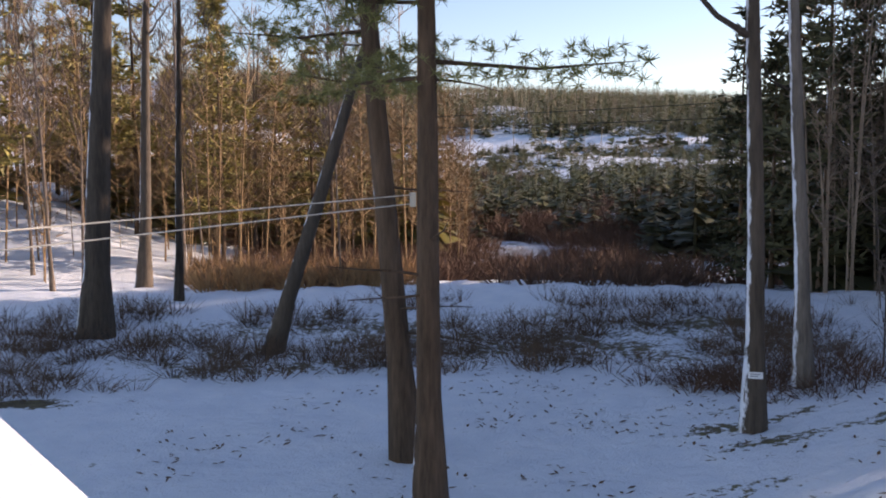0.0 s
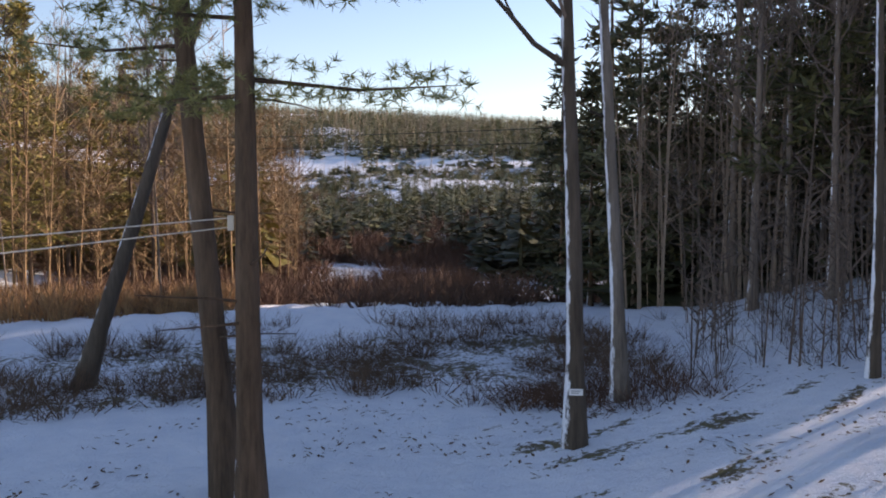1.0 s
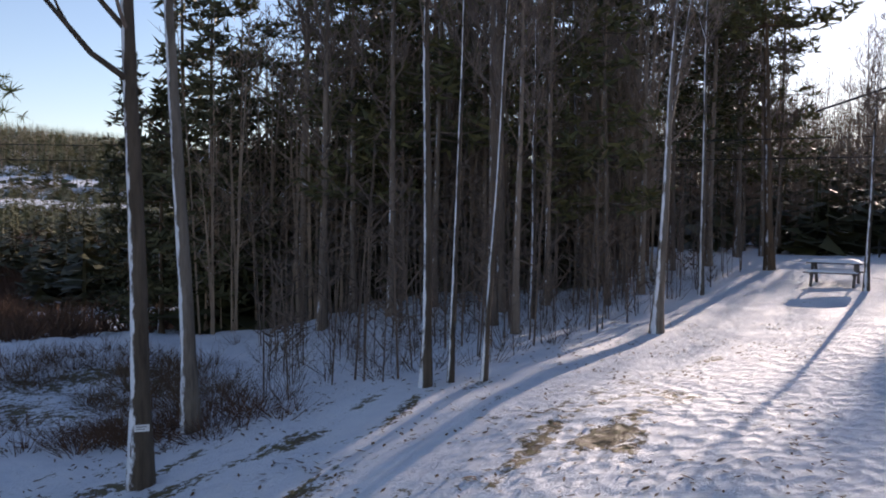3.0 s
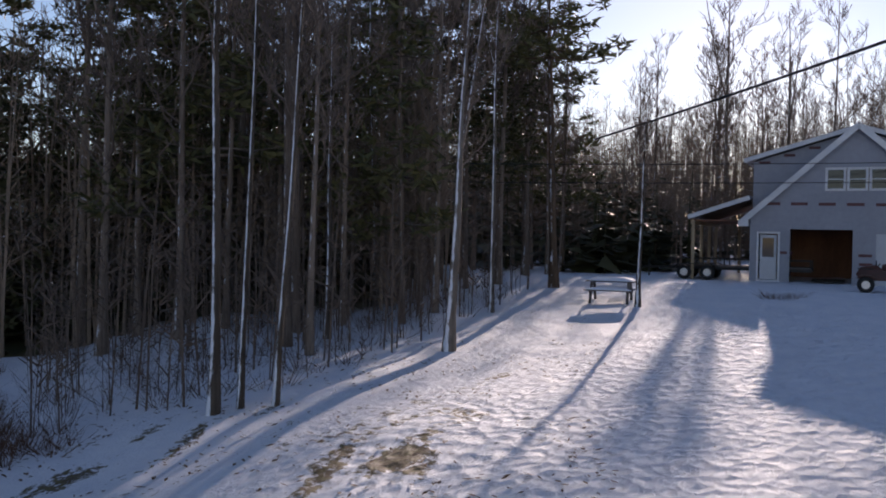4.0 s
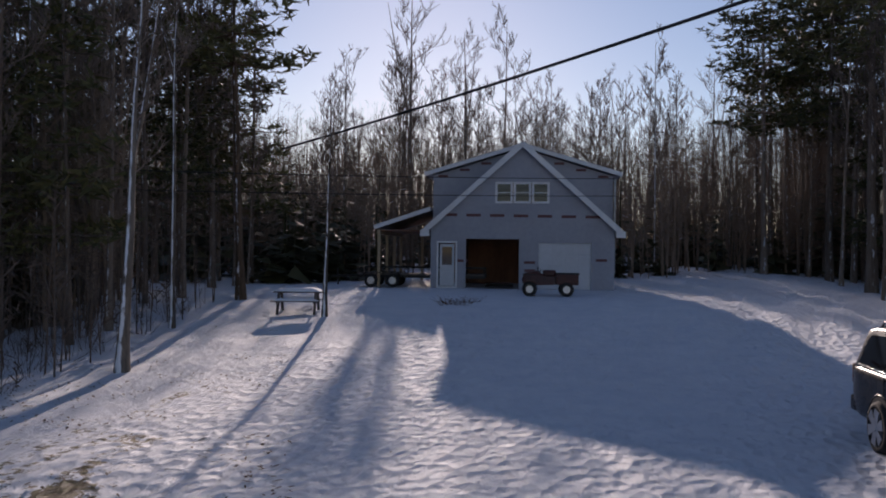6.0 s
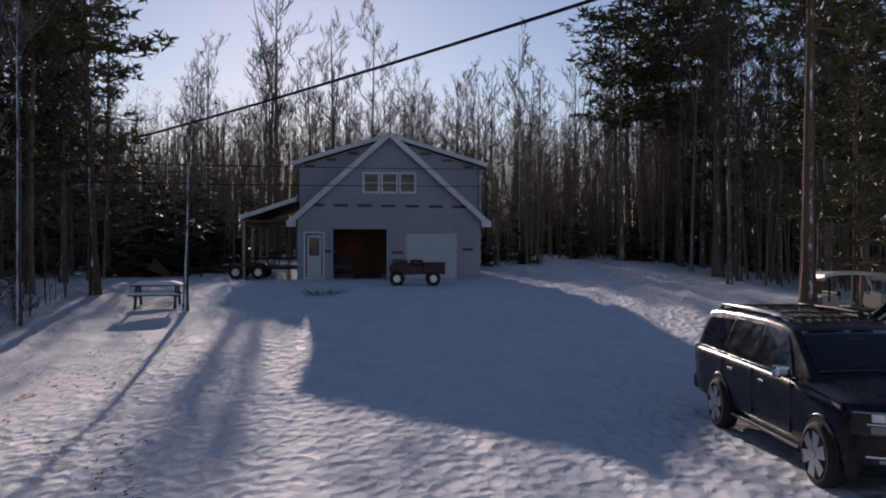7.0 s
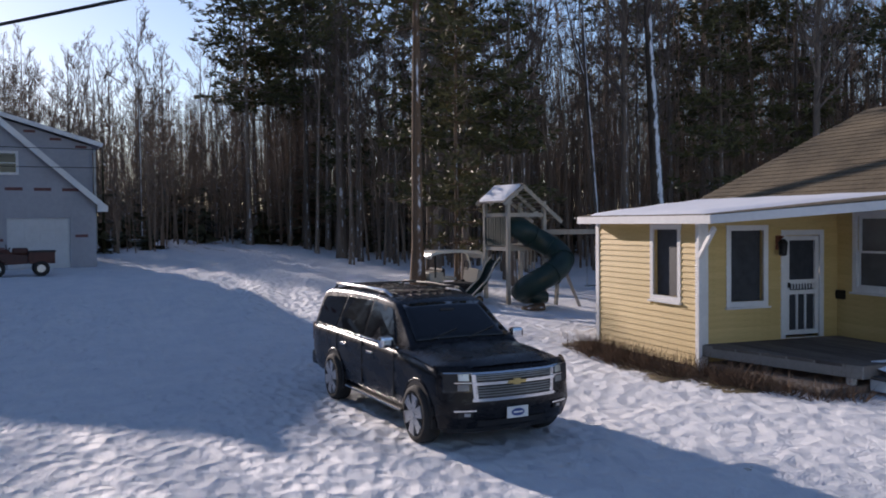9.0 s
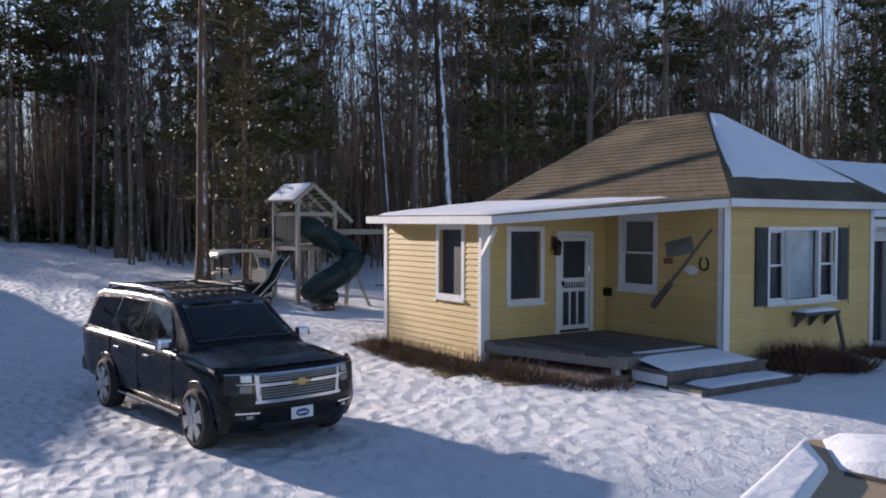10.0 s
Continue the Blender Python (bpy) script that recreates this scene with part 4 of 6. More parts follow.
def roof_shingles(parent, a, b, top_a, top_b, rows, material):
    """Courses of shingle tabs on a slope; a-b is the eave, top_a-top_b the ridge."""
    a, b, ta, tb = map(Vector, (a, b, top_a, top_b))
    nrm = (b - a).cross(ta - a).normalized()
    if nrm.z < 0:
        nrm = -nrm
    v, f = [], []
    for i in range(rows):
        l0, r0 = a.lerp(ta, i / rows), b.lerp(tb, i / rows)
        l1, r1 = a.lerp(ta, (i + 1.12) / rows), b.lerp(tb, (i + 1.12) / rows)
        n = max(2, int((r0 - l0).length / .3))
        for k in range(n):
            s, e = (k + .02) / n, (k + .98) / n
            up = .012 + rng.uniform(0, .008)
            q = len(v)
            v.extend((l0.lerp(r0, s) + nrm * up, l0.lerp(r0, e) + nrm * up, l1.lerp(r1, e) + nrm * .002, l1.lerp(r1, s) + nrm * .002, l0.lerp(r0, s), l0.lerp(r0, e)))
            f.extend(((q, q + 1, q + 2, q + 3), (q + 4, q + 5, q + 1, q)))
    me = listed("shingles", v, f, material)
    ob = part("shingles", me, material, parent)
    ob["kind"] = "stuff"


def snow_sheet(name, outline, thick, label, m=None, cuts=16, ragged=.12):
    """A rounded, lumpy blanket of settled snow over a flat outline of four corners."""
    a, b, c, d = map(Vector, outline)
    nrm = (b - a).cross(d - a).normalized()
    if nrm.z < 0:
        nrm = -nrm
    v, f = [], []
    for j in range(cuts + 1):
        for i in range(cuts + 1):
            s, t = i / cuts, j / cuts
            p = a.lerp(b, s).lerp(d.lerp(c, s), t)
            edge = min(s, 1 - s, t, 1 - t) * cuts
            n = noise.noise(p * 1.3) * ragged
            h = thick * min(1, (edge / 1.6)) ** .5 * (1 + noise.noise(p * 2.1) * .35) + (.002 if edge == 0 else 0)
            if edge == 0:
                ctr = (a + b + c + d) / 4
                p = p.lerp(ctr, max(0, n) * .25)
                h = -.015
            v.append(p + nrm * h)
    w = cuts + 1
    for j in range(cuts):
        for i in range(cuts):
            f.append((j * w + i, j * w + i + 1, j * w + i + 1 + w, j * w + i + w))
    ob = new(name, listed(name, v, f, SNOW_LUMP, True))
    if m is not None:
        ob.matrix_basis = m
    return tagged(ob, label, "snow")


HOUSE, HC, HRA, HRB = yellow_house()
HM = pose(13.78, -8.71, 0, 0, 0, 4)
up = Vector((0, 0, .08))
north_roof = [o for o in HOUSE.children if o.name.startswith("roof")][0]
roof_shingles(north_roof, Vector(HC[0]) + up, Vector(HC[1]) + up, Vector(HRA) + up, Vector(HRB) + up, 22, SHINGLE)
k = Vector(HC[0]).lerp(Vector(HRA), .12) + up
k2 = Vector(HC[3]).lerp(Vector(HRA), .12) + up
snow_sheet("roof_snow", [k + Vector((.1, -.1, .02)), Vector(HRA) + up + Vector((-.05, -.05, .0)), Vector(HRA) + up + Vector((-.05, -.1, 0)), k2 + Vector((.1, .1, .02))], .07, "smooth snow lying on the hip roof slope of the house", HM)
snow_sheet("roof_snow", [(-.5, .3, 3.235), (3.9, .3, 3.25), (3.9, -2.75, 3.6), (-2.6, -2.75, 3.56)], .05, "bright thin snow on the low roof over the porch end", HM)


def porch():
    p = empty("porch", HM, "weathered grey wooden porch deck with two steps", "porch")
    n = 24
    for i in range(n):
        y0 = -.06 - i * 3.1 / n
        y1 = y0 - 3.1 / n + .012
        xa, xb = [max(-2.9, -.3 - (-.06 - y) / .27) for y in (y0, y1)]
        part("plank", prismed([(xa, y0, .8), (-.03, y0, .8), (-.03, y1, .8), (xb, y1, .8)], (0, 0, .05)), DARK_WOOD, p)
    part("rim", beamed((-.05, -.02, .74), (-2.96, -.8, .74), .04, .2), PALE_GREY, p)
    part("rim", boxed(-2.95, -2.91, -3.2, -.8, .64, .84), DARK_WOOD, p)
    for x, y in ((-2.78, -.86), (-1.3, -.5)):
        part("post", boxed(x, x + .13, y, y + .1, -.1, .64, .005), WHITE_TRIM if x < -2 else DARK_WOOD, p, "support post under the deck")
    for x0, x1, z in ((-3.7, -2.92, .68), (-4.4, -3.72, .5)):
        s = part("step", boxed(x0, x1, -3.55, -.97, z - .05, z, .006), DARK_WOOD, p)
        part("riser", boxed(x0 + .02, x0 + .05, -3.5, -1.0, z - .2, z - .052), DARK_WOOD, s)
        part("stringer", boxed(x0 + .03, x1, -1.02, -.98, z - .22, z - .052), WHITE_TRIM, s)


porch()
snow_sheet("step_snow", [(-3.65, -1.1, .683), (-2.6, -1.1, .86), (-2.6, -3.1, .86), (-3.65, -3.45, .683)], .03, "patch of shaded snow on the porch step", HM, 10, .5)
snow_sheet("step_snow", [(-4.35, -1.2, .503), (-3.75, -1.2, .503), (-3.75, -3.5, .503), (-4.35, -3.5, .503)], .035, "strip of shaded snow on the lower porch step", HM, 10, .4)


def wall_ornaments():
    y = -3.145
    ski = empty("oar", HM @ pose(-1.37, y, 1.45), "old dark wooden oar hung slanting on the yellow wall", "oar")
    v = Vector((-1.4, 0, 1.53))
    part("shaft", beamed((0, .03, 0), v, .045, .045), DARK_WOOD, ski)
    part("oar_blade", beamed((0, .03, 0), v * .32, .03, .13), DARK_WOOD, ski)
    sg = empty("sign", HM @ pose(-2.02, y, 2.64, 0, 12, 0), "small faded grey wooden sign on the yellow wall", "sign")
    part("board", boxed(-.33, .33, -.0, .02, -.16, .14, .004), GREY_METAL, sg)
    hs = empty("horseshoe", HM @ pose(-2.61, y, 2.34), "dark iron horseshoe nailed to the yellow wall", "horseshoe")
    pts = [(.1 * math.sin(a), .02, -.12 * math.cos(a)) for a in [radians(t) for t in range(-150, 151, 20)]]
    pipe("bow", pts, .018, IRON, hs)
    ov = empty("plaque", HM @ pose(-2.31, y, 2.21), "small pale oval plaque on the yellow wall", "plaque")
    bm = lathe([(0, .16), (.015, .15)], 20)
    bmesh.ops.scale(bm, vec=(1, 1, .55), verts=bm.verts[:])
    part("plate", bm, WHITE_TRIM, ov)
    rd = empty("ornament", HM @ pose(-1.75, y, 2.36), "small rusty red ornament on the yellow wall", "ornament")
    part("body", boxed(-.11, .11, 0, .03, -.06, .06, .02), RUST, rd)
    hg = empty("hose_hook", HM @ pose(-.12, y, 1.66), "small dark iron hook plate beside the door", "hook")
    part("plate", boxed(-.12, .12, 0, .05, -.09, .09, .02), IRON, hg)
    ln = empty("wall_lamp", HM @ pose(-.02, -1.72, 2.6), "rusty lantern wall lamp beside the screen door", "lamp")
    part("bracket", beamed((0, 0, .15), (-.14, 0, .2), .03), RUST, ln)
    part("cage", lathe([(-.16, .04), (-.14, .07), (.06, .085), (.08, .1), (.16, .03)], 8, "z"), IRON, ln)
    for o in ln.children:
        if o.name.startswith("cage"):
            o.location = (-.14, 0, 0)
    part("back_plate", boxed(-.03, 0, -.06, .06, -.05, .22, .005), RUST, ln)
    tl = empty("tool_rack", HM @ pose(-3.05, -5.7, 0), "dark wooden shelf with snow under the picture window", "shelf")
    part("shelf", boxed(-.3, 0, -.6, .55, 1.32, 1.38, .006), DARK_WOOD, tl)
    for yy in (-.5, 0, .45):
        part("bracket", prismed([(-.03, yy, 1.32), (-.26, yy, 1.32), (-.03, yy, 1.08)], (0, .05, 0)), DARK_WOOD, tl)
    part("leg", beamed((-.25, -.55, 1.32), (-.35, -.75, .35), .06), DARK_WOOD, tl)
    snow_sheet("shelf_snow", [(-3.33, -6.28, 1.385), (-3.06, -6.28, 1.385), (-3.06, -5.18, 1.385), (-3.33, -5.18, 1.385)], .06, "snow lying along the wooden shelf", HM, 8, .1)


wall_ornaments()


def wing():
    """The pale wing at the far end of the house."""
    w = empty("house_wing", HM @ pose(0, -8.1, 0), "pale clapboard wing of the house with a snowy roof", "house")
    wl = part("wall", wall_y(-6, -.1, .42, 3.1, -2.4, -2.25, [(-1.6, -.5, .42, 2.7)]), DOOR_WHITE, w)
    part("wall", boxed(-2.25, 3, -6, -5.85, .42, 3.1), DOOR_WHITE, w)
    # dark sheet behind the opening, stands in for the shade indoors
    part("doorway", boxed(-2.2, -2.15, -1.6, -.5, .42, 2.7), SCREEN, w, "dark sheet standing for the shade inside the open doorway")
    part("roof", prismed([(-2.8, .1, 3.1), (-2.8, -6.4, 3.1), (0.4, -6.4, 4.7), (.4, .1, 4.7)], (0, 0, .1)), SHINGLE, w)
    part("roof", prismed([(3.6, .1, 3.1), (3.6, -6.4, 3.1), (0.4, -6.4, 4.7), (.4, .1, 4.7)], (0, 0, .1)), SHINGLE, w)
    part("fascia", boxed(-2.84, -2.8, -6.4, .1, 3.02, 3.18), WHITE_TRIM, w)
    snow_sheet("roof_snow", [(-2.75, .0, 3.22), (.35, .0, 4.81), (.35, -6.3, 4.81), (-2.75, -6.3, 3.22)], .08, "thick snow on the roof of the wing", HM @ pose(0, -8.1, 0))


wing()

# ---------------------------------------------------------------- garage under construction
GM = pose(42.1, 9.38, 1.22, 0, 0, -78)


def garage():
    g = empty("garage", GM, "unfinished garage wrapped in grey sheeting with snowy roof edges", "garage")
    apex, eave, wz = 7.15, 4.6, 3.05
    doors = [(-2.78, -.13, 0, 2.52), (.82, 3.44, 0, 2.35), (-4.15, -3.3, .12, 2.3)]
    front = part("wall", wall_x(-4.55, 4.55, -.3, wz, 0, .18, doors), WRAP, g, "grey wrapped front wall")
    half = lambda z: 4.55 * (apex - z) / (apex - wz)
    bm = bmesh.new()
    for pts in ([(-half(wz), wz), (half(wz), wz), (half(4.3), 4.3), (-half(4.3), 4.3)],
                [(-half(4.3), 4.3), (-1.34, 4.3), (-1.34, 5.36), (-half(5.36), 5.36)],
                [(1.34, 4.3), (half(4.3), 4.3), (half(5.36), 5.36), (1.34, 5.36)],
                [(-half(5.36), 5.36), (half(5.36), 5.36), (0, apex)]):
        prism(bm, [(x, 0, z) for x, z in pts], (0, .18, 0))
    bmesh.ops.recalc_face_normals(bm, faces=bm.faces[:])
    part("gable", bm, WRAP, g)
    part("wall", boxed(-4.55, -4.37, .18, 9, -.3, wz), WRAP, g)
    part("wall", boxed(4.37, 4.55, .18, 9, -.3, wz), WRAP, g)
    part("wall", boxed(-4.55, 4.55, 9, 9.18, -.3, wz), PLYWOOD, g)
    part("floor", boxed(-4.37, 4.37, .18, 9, -.3, -.02), DARK_WOOD, g)
    part("ceiling", boxed(-4.37, 4.37, .18, 9, 2.95, 3.05), PLYWOOD, g)
    part("partition", boxed(-4.3, 4.3, 5.2, 5.3, -.02, 2.95), PLYWOOD, g, "reddish brown inner wall")
    part("partition", boxed(.2, .3, .2, 5.2, -.02, 2.95), PLYWOOD, g)
    part("partition", boxed(-3.1, -3.0, .2, 5.2, -.02, 2.95), PLYWOOD, g)
    # main roof with overhang
    for s in (-1, 1):
        sl = [(0, -.4, apex + .1), (s * 4.95, -.4, wz - .28), (s * 4.95, 9.5, wz - .28), (0, 9.5, apex + .1)]
        r = part("roof", prismed(sl, (0, 0, .12)), ROOF_UNDER, g)
        part("rake_board", beamed((0, -.42, apex + .09), (s * 4.97, -.42, wz - .28), .04, .26), WHITE_TRIM, r)
        part("eave_return", boxed(min(s * 4.6, s * 5.05), max(s * 4.6, s * 5.05), -.42, -.1, wz - .42, wz - .12, .01), WHITE_TRIM, r)
        # shed dormer
        d = part("dormer", prismed([(0, 1.0, apex), (s * 4.55, 1.0, 5.75), (s * 4.55, 1.0, wz + .1), (s * 4.0, 1.0, wz + .4)], (0, 7.4, 0)), WRAP, g, "shed dormer wrapped in grey sheeting")
        part("dormer_roof", prismed([(0, .6, apex + .12), (s * 4.95, .6, 5.78), (s * 4.95, 8.7, 5.78), (0, 8.7, apex + .12)], (0, 0, .14)), ROOF_UNDER, d)
        part("dormer_fascia", beamed((0, .58, apex + .14), (s * 4.97, .58, 5.8), .04, .2), WHITE_TRIM, d)
        for k in range(3):
            x = s * (1.6 + k * 1.1)
            zm = apex - abs(x) * .3 - .28
            part("mark", boxed(min(x, x + s * .5), max(x, x + s * .5), .975, .997, zm - .06, zm + .06), MARK, d)
        snow_sheet("roof_snow", [(s * .1, .55, apex + .24), (s * 4.9, .55, 5.94), (s * 4.9, 8.6, 5.94), (s * .1, 8.6, apex + .24)][::s], .07, "snow along the dormer roof of the garage", GM, 12)
    # triple window
    for a in (-1.34, -.43, .48):
        window_at(g, "y", 0, -1, a + .07, a + .8, 4.37, 5.3, DARK_GLASS, w=.07, sill=False)
    # person door
    pd = part("door", boxed(-4.09, -3.36, .06, .11, .14, 2.24, .004), DOOR_WHITE, g, "pale entrance door with a window")
    part("pane", boxed(-3.98, -3.47, .045, .06, 1.2, 2.1), DARK_GLASS, pd)
    bm = bmesh.new()
    frame_bars(-4.15, -3.3, .12, 2.3, .09, lambda a, b, c, d: box(bm, a, b, -.03, .02, c, d))
    part("door_casing", bm, WHITE_TRIM, g)
    # closed sectional door, open door's frame
    od = part("garage_door", boxed(.82, 3.44, .1, .14, 0, 2.35), DOOR_WHITE, g, "closed pale sectional garage door")
    for i in range(4):
        for k in range(4):
            part("panel", boxed(.9 + k * .64, 1.46 + k * .64, .08, .1, .06 + i * .58, .54 + i * .58, .012), DOOR_WHITE, od)
    for x0, x1 in ((.7, .82), (3.44, 3.56), (-2.88, -2.78), (-.13, -.03)):
        part("jamb", boxed(x0, x1, -.025, .02, 0, 2.5), WRAP, g)
    # printed marks of the wrap
    for k in range(7):
        x = -3.95 + k * 1.18
        part("mark", boxed(x, x + .72, -.014, -.004, 3.64 - .01 * k, 3.78 - .01 * k), MARK, g)
    for x, z in ((-3.2, 1.35), (.12, 1.3), (3.65, 1.45), (.15, .9)):
        part("mark", boxed(x, x + .55, -.014, -.004, z, z + .13), MARK, g)
    # lean-to porch
    part("lean_to_roof", prismed([(-4.6, -.05, 3.95), (-7.4, -.05, 3.02), (-7.4, 8.2, 3.02), (-4.6, 8.2, 3.95)], (0, 0, .14)), ROOF_UNDER, g, "snow-dusted lean-to porch roof")
    part("lean_to_ceiling", boxed(-7.2, -4.6, .1, 8.0, 2.88, 2.93), PLYWOOD, g)
    part("lean_to_beam", boxed(-7.3, -7.14, .0, 8.1, 2.72, 2.93), LUMBER, g)
    part("lean_to_fascia", beamed((-4.6, -.08, 4.0), (-7.43, -.08, 3.05), .04, .2), WHITE_TRIM, g)
    for y in (.15, 2.7, 5.4, 7.9):
        part("post", boxed(-7.28, -7.14, y, y + .14, -.4, 2.72, .005), LUMBER, g)
    part("post", boxed(-6.0, -5.86, 7.9, 8.04, -.4, 2.9), LUMBER, g)
    snow_sheet("roof_snow", [(-7.35, 0, 3.18), (-4.65, 0, 4.1), (-4.65, 8.1, 4.1), (-7.35, 8.1, 3.18)], .06, "snow along the lean-to roof of the garage", GM, 12)
    part("meter_pipe", boxed(4.56, 4.66, .6, .7, .8, 5.6), GREY_METAL, g, "grey service pipe on the corner")


garage()


TYRE = varied("black_tyre", (0.012, 0.012, 0.012), (0.035, 0.034, 0.033), 14, 0.85)
RIM = varied("silver_rim", (0.42, 0.43, 0.45), (0.62, 0.63, 0.65), 9, 0.3, metal=0.85, relief=0.05)
MACHINE_RED = varied("dark_red_plastic", (0.03, 0.008, 0.007), (0.085, 0.02, 0.017), 8, 0.45)
BLACK_PLASTIC = varied("black_plastic", (0.012, 0.012, 0.013), (0.035, 0.034, 0.034), 9, 0.55)


def wheel(parent, x, y, z, r, w, rim=0.6, spokes=5, material=None):
    """A wheel whose axle lies along local y; its outer face is at -y for y < 0."""
    s = -1 if y < 0 else 1
    h = part("wheel", lathe([(-w / 2 + .03, r * rim), (-w / 2, r * .8), (-w / 2 + .02, r * .95), (-w * .25, r), (w * .25, r), (w / 2 - .02, r * .95), (w / 2, r * .8), (w / 2 - .03, r * rim)], 28), TYRE, parent, "", True)
    h.location = (x, y, z)
    rb = part("rim", lathe([(s * (w / 2 - .02), r * rim * .9), (s * (w / 2 - .026), .02)], 28), BLACK_PLASTIC if spokes else (material or RIM), h)
    for k in range(spokes):
        a = 2 * math.pi * k / spokes + .3
        d = Vector((math.cos(a), 0, math.sin(a)))
        t = Vector((-math.sin(a), 0, math.cos(a)))
        yo = Vector((0, s * (w / 2 + .005), 0))
        bm = bmesh.new()
        prism(bm, [yo + d * .03 + t * .05, yo + d * .03 - t * .05, yo + d * r * rim * .97 - t * .085, yo + d * r * rim * .97 + t * .085], (0, -s * .028, 0))
        bmesh.ops.recalc_face_normals(bm, faces=bm.faces[:])
        part("spoke", bm, material or RIM, h)
    part("hub_cap", lathe([(s * (w / 2 - .02), .06), (s * (w / 2 + .012), .05)], 14), material or RIM, h)
    return h


def atv():
    x, y = 36.55, 7.05
    a = empty("atv", pose(x, y, terrain(x, y) - .02, 0, 0, 102), "dark red and black all-terrain vehicle with a cargo box", "atv")
    # local +x is its front
    body = prismed([(-.35, -.32, .5), (.95, -.32, .45), (1.1, -.4, .7), (.95, -.4, .98), (.4, -.36, 1.08), (.1, -.36, .86), (-.35, -.36, .84)], (0, .74, 0))
    part("body", body, MACHINE_RED, a)
    part("seat", boxed(-.36, .2, -.24, .24, .84, 1.12, .08), MACHINE_RED, a)
    part("cargo_box", boxed(-1.3, -.36, -.55, .55, .5, .98, .04), MACHINE_RED, a)
    part("cargo_lip", boxed(-1.34, -.34, -.58, .58, .94, 1.0, .015), BLACK_PLASTIC, a)
    part("rack", boxed(.5, 1.05, -.38, .38, .9, .94, .01), IRON, a)
    part("handlebar", beamed((.28, -.36, 1.12), (.28, .36, 1.12), .035), IRON, a)
    part("steering_column", beamed((.28, 0, 1.12), (.45, 0, .8), .05), IRON, a)
    part("windscreen", boxed(.38, .42, -.25, .25, .95, 1.25, .01), BLACK_PLASTIC, a)
    part("headlight", lathe([(0, .07), (.03, .06)], 12), RIM, a).location = (1.0, -.2, .7)
    for fx in (.75, -.8):
        for fy in (-.45, .45):
            wheel(a, fx, fy, .31, .31, .26, .55, 0)
            bm = bmesh.new()
            prism(bm, [(fx - .34, fy - .14, .52), (fx - .2, fy - .14, .68), (fx + .2, fy - .14, .68), (fx + .34, fy - .14, .52), (fx + .18, fy - .14, .63), (fx - .18, fy - .14, .63)], (0, .28, 0))
            part("mudguard", bm, MACHINE_RED, a)


atv()


def trailer():
    x, y = 40.9, 16.3
    t = empty("trailer", pose(x, y, terrain(x, y), 0, 0, -78), "long flat tandem-axle utility trailer in the snow", "trailer")
    part("deck", boxed(-1.3, 5.2, -.1, 1.9, .62, .7), DARK_WOOD, t)
    for yy in (-.1, 1.86):
        part("side_rail", boxed(-1.3, 5.2, yy, yy + .05, .98, 1.03), IRON, t)
        for k in range(6):
            part("stake", boxed(-1.28 + k * 1.28, -1.22 + k * 1.28, yy, yy + .05, .5, 1.0), IRON, t)
        part("frame_beam", boxed(-1.3, 5.2, yy, yy + .06, .48, .62), IRON, t)
    part("tongue", beamed((-1.3, .9, .55), (-2.8, .9, .5), .1), IRON, t)
    part("jack", beamed((-2.5, .9, .9), (-2.5, .9, .05), .07), IRON, t)
    part("ramp", boxed(5.2, 6.6, .0, 1.8, .1, .15), IRON, t)
    for fx in (-.55, .55):
        for fy in (-.25, 2.05):
            wheel(t, fx, fy, .34, .34, .22, .6, 0)
    for fy in (-.38, 1.95):
        bm = bmesh.new()
        prism(bm, [(-1.05, fy, .5), (-.85, fy, .76), (.85, fy, .76), (1.05, fy, .5), (.98, fy, .5), (.8, fy, .72), (-.8, fy, .72), (-.98, fy, .5)], (0, .25, 0))
        part("mudguard", bm, IRON, t)


trailer()


def picnic_table():
    x, y = 27.9, 14.4
    m = pose(x, y, terrain(x, y), 0, 0, -72)
    p = empty("picnic_table", m, "wooden picnic table half buried in snow", "table")
    for k in range(5):
        part("plank", boxed(-.85, .85, -.36 + k * .15, -.23 + k * .15, .7, .74), DARK_WOOD, p)
    for s in (-1, 1):
        part("bench", boxed(-.85, .85, s * .72 - .13, s * .72 + .13, .4, .44), DARK_WOOD, p)
        for e in (-.65, .65):
            part("leg", beamed((e, s * .25, .7), (e, s * .6, -.05), .09, .05), DARK_WOOD, p)
    for e in (-.65, .65):
        part("cross_beam", boxed(e - .025, e + .025, -.75, .75, .33, .41), DARK_WOOD, p)
    snow_sheet("table_snow", [(-.84, -.35, .742), (.84, -.35, .742), (.84, .38, .742), (-.84, .38, .742)], .11, "thick snow on the picnic table top", m, 10)
    for s in (-1, 1):
        snow_sheet("bench_snow", [(-.84, s * .72 - .12, .442), (.84, s * .72 - .12, .442), (.84, s * .72 + .12, .442), (-.84, s * .72 + .12, .442)], .08, "snow along the picnic table bench", m, 8)


picnic_table()

# ---------------------------------------------------------------- black suv
def paint(name, dark, light):
    m, nt, b = blank(name, 0.22, 0.0, 0.28)
    n = grain(nt, coords(nt, (1, 1, 2.5)), 2.5, 5)
    nt.links.new(ramp(nt, n, [(0.35, dark), (0.7, light)]), b.inputs["Base Color"])
    nt.links.new(calc(nt, "ADD", calc(nt, "MULTIPLY", n, 0.3), 0.12), b.inputs["Roughness"])
    b.inputs["Coat Weight"].default_value = 0.0
    b.inputs["Coat Roughness"].default_value = 0.08
    return m


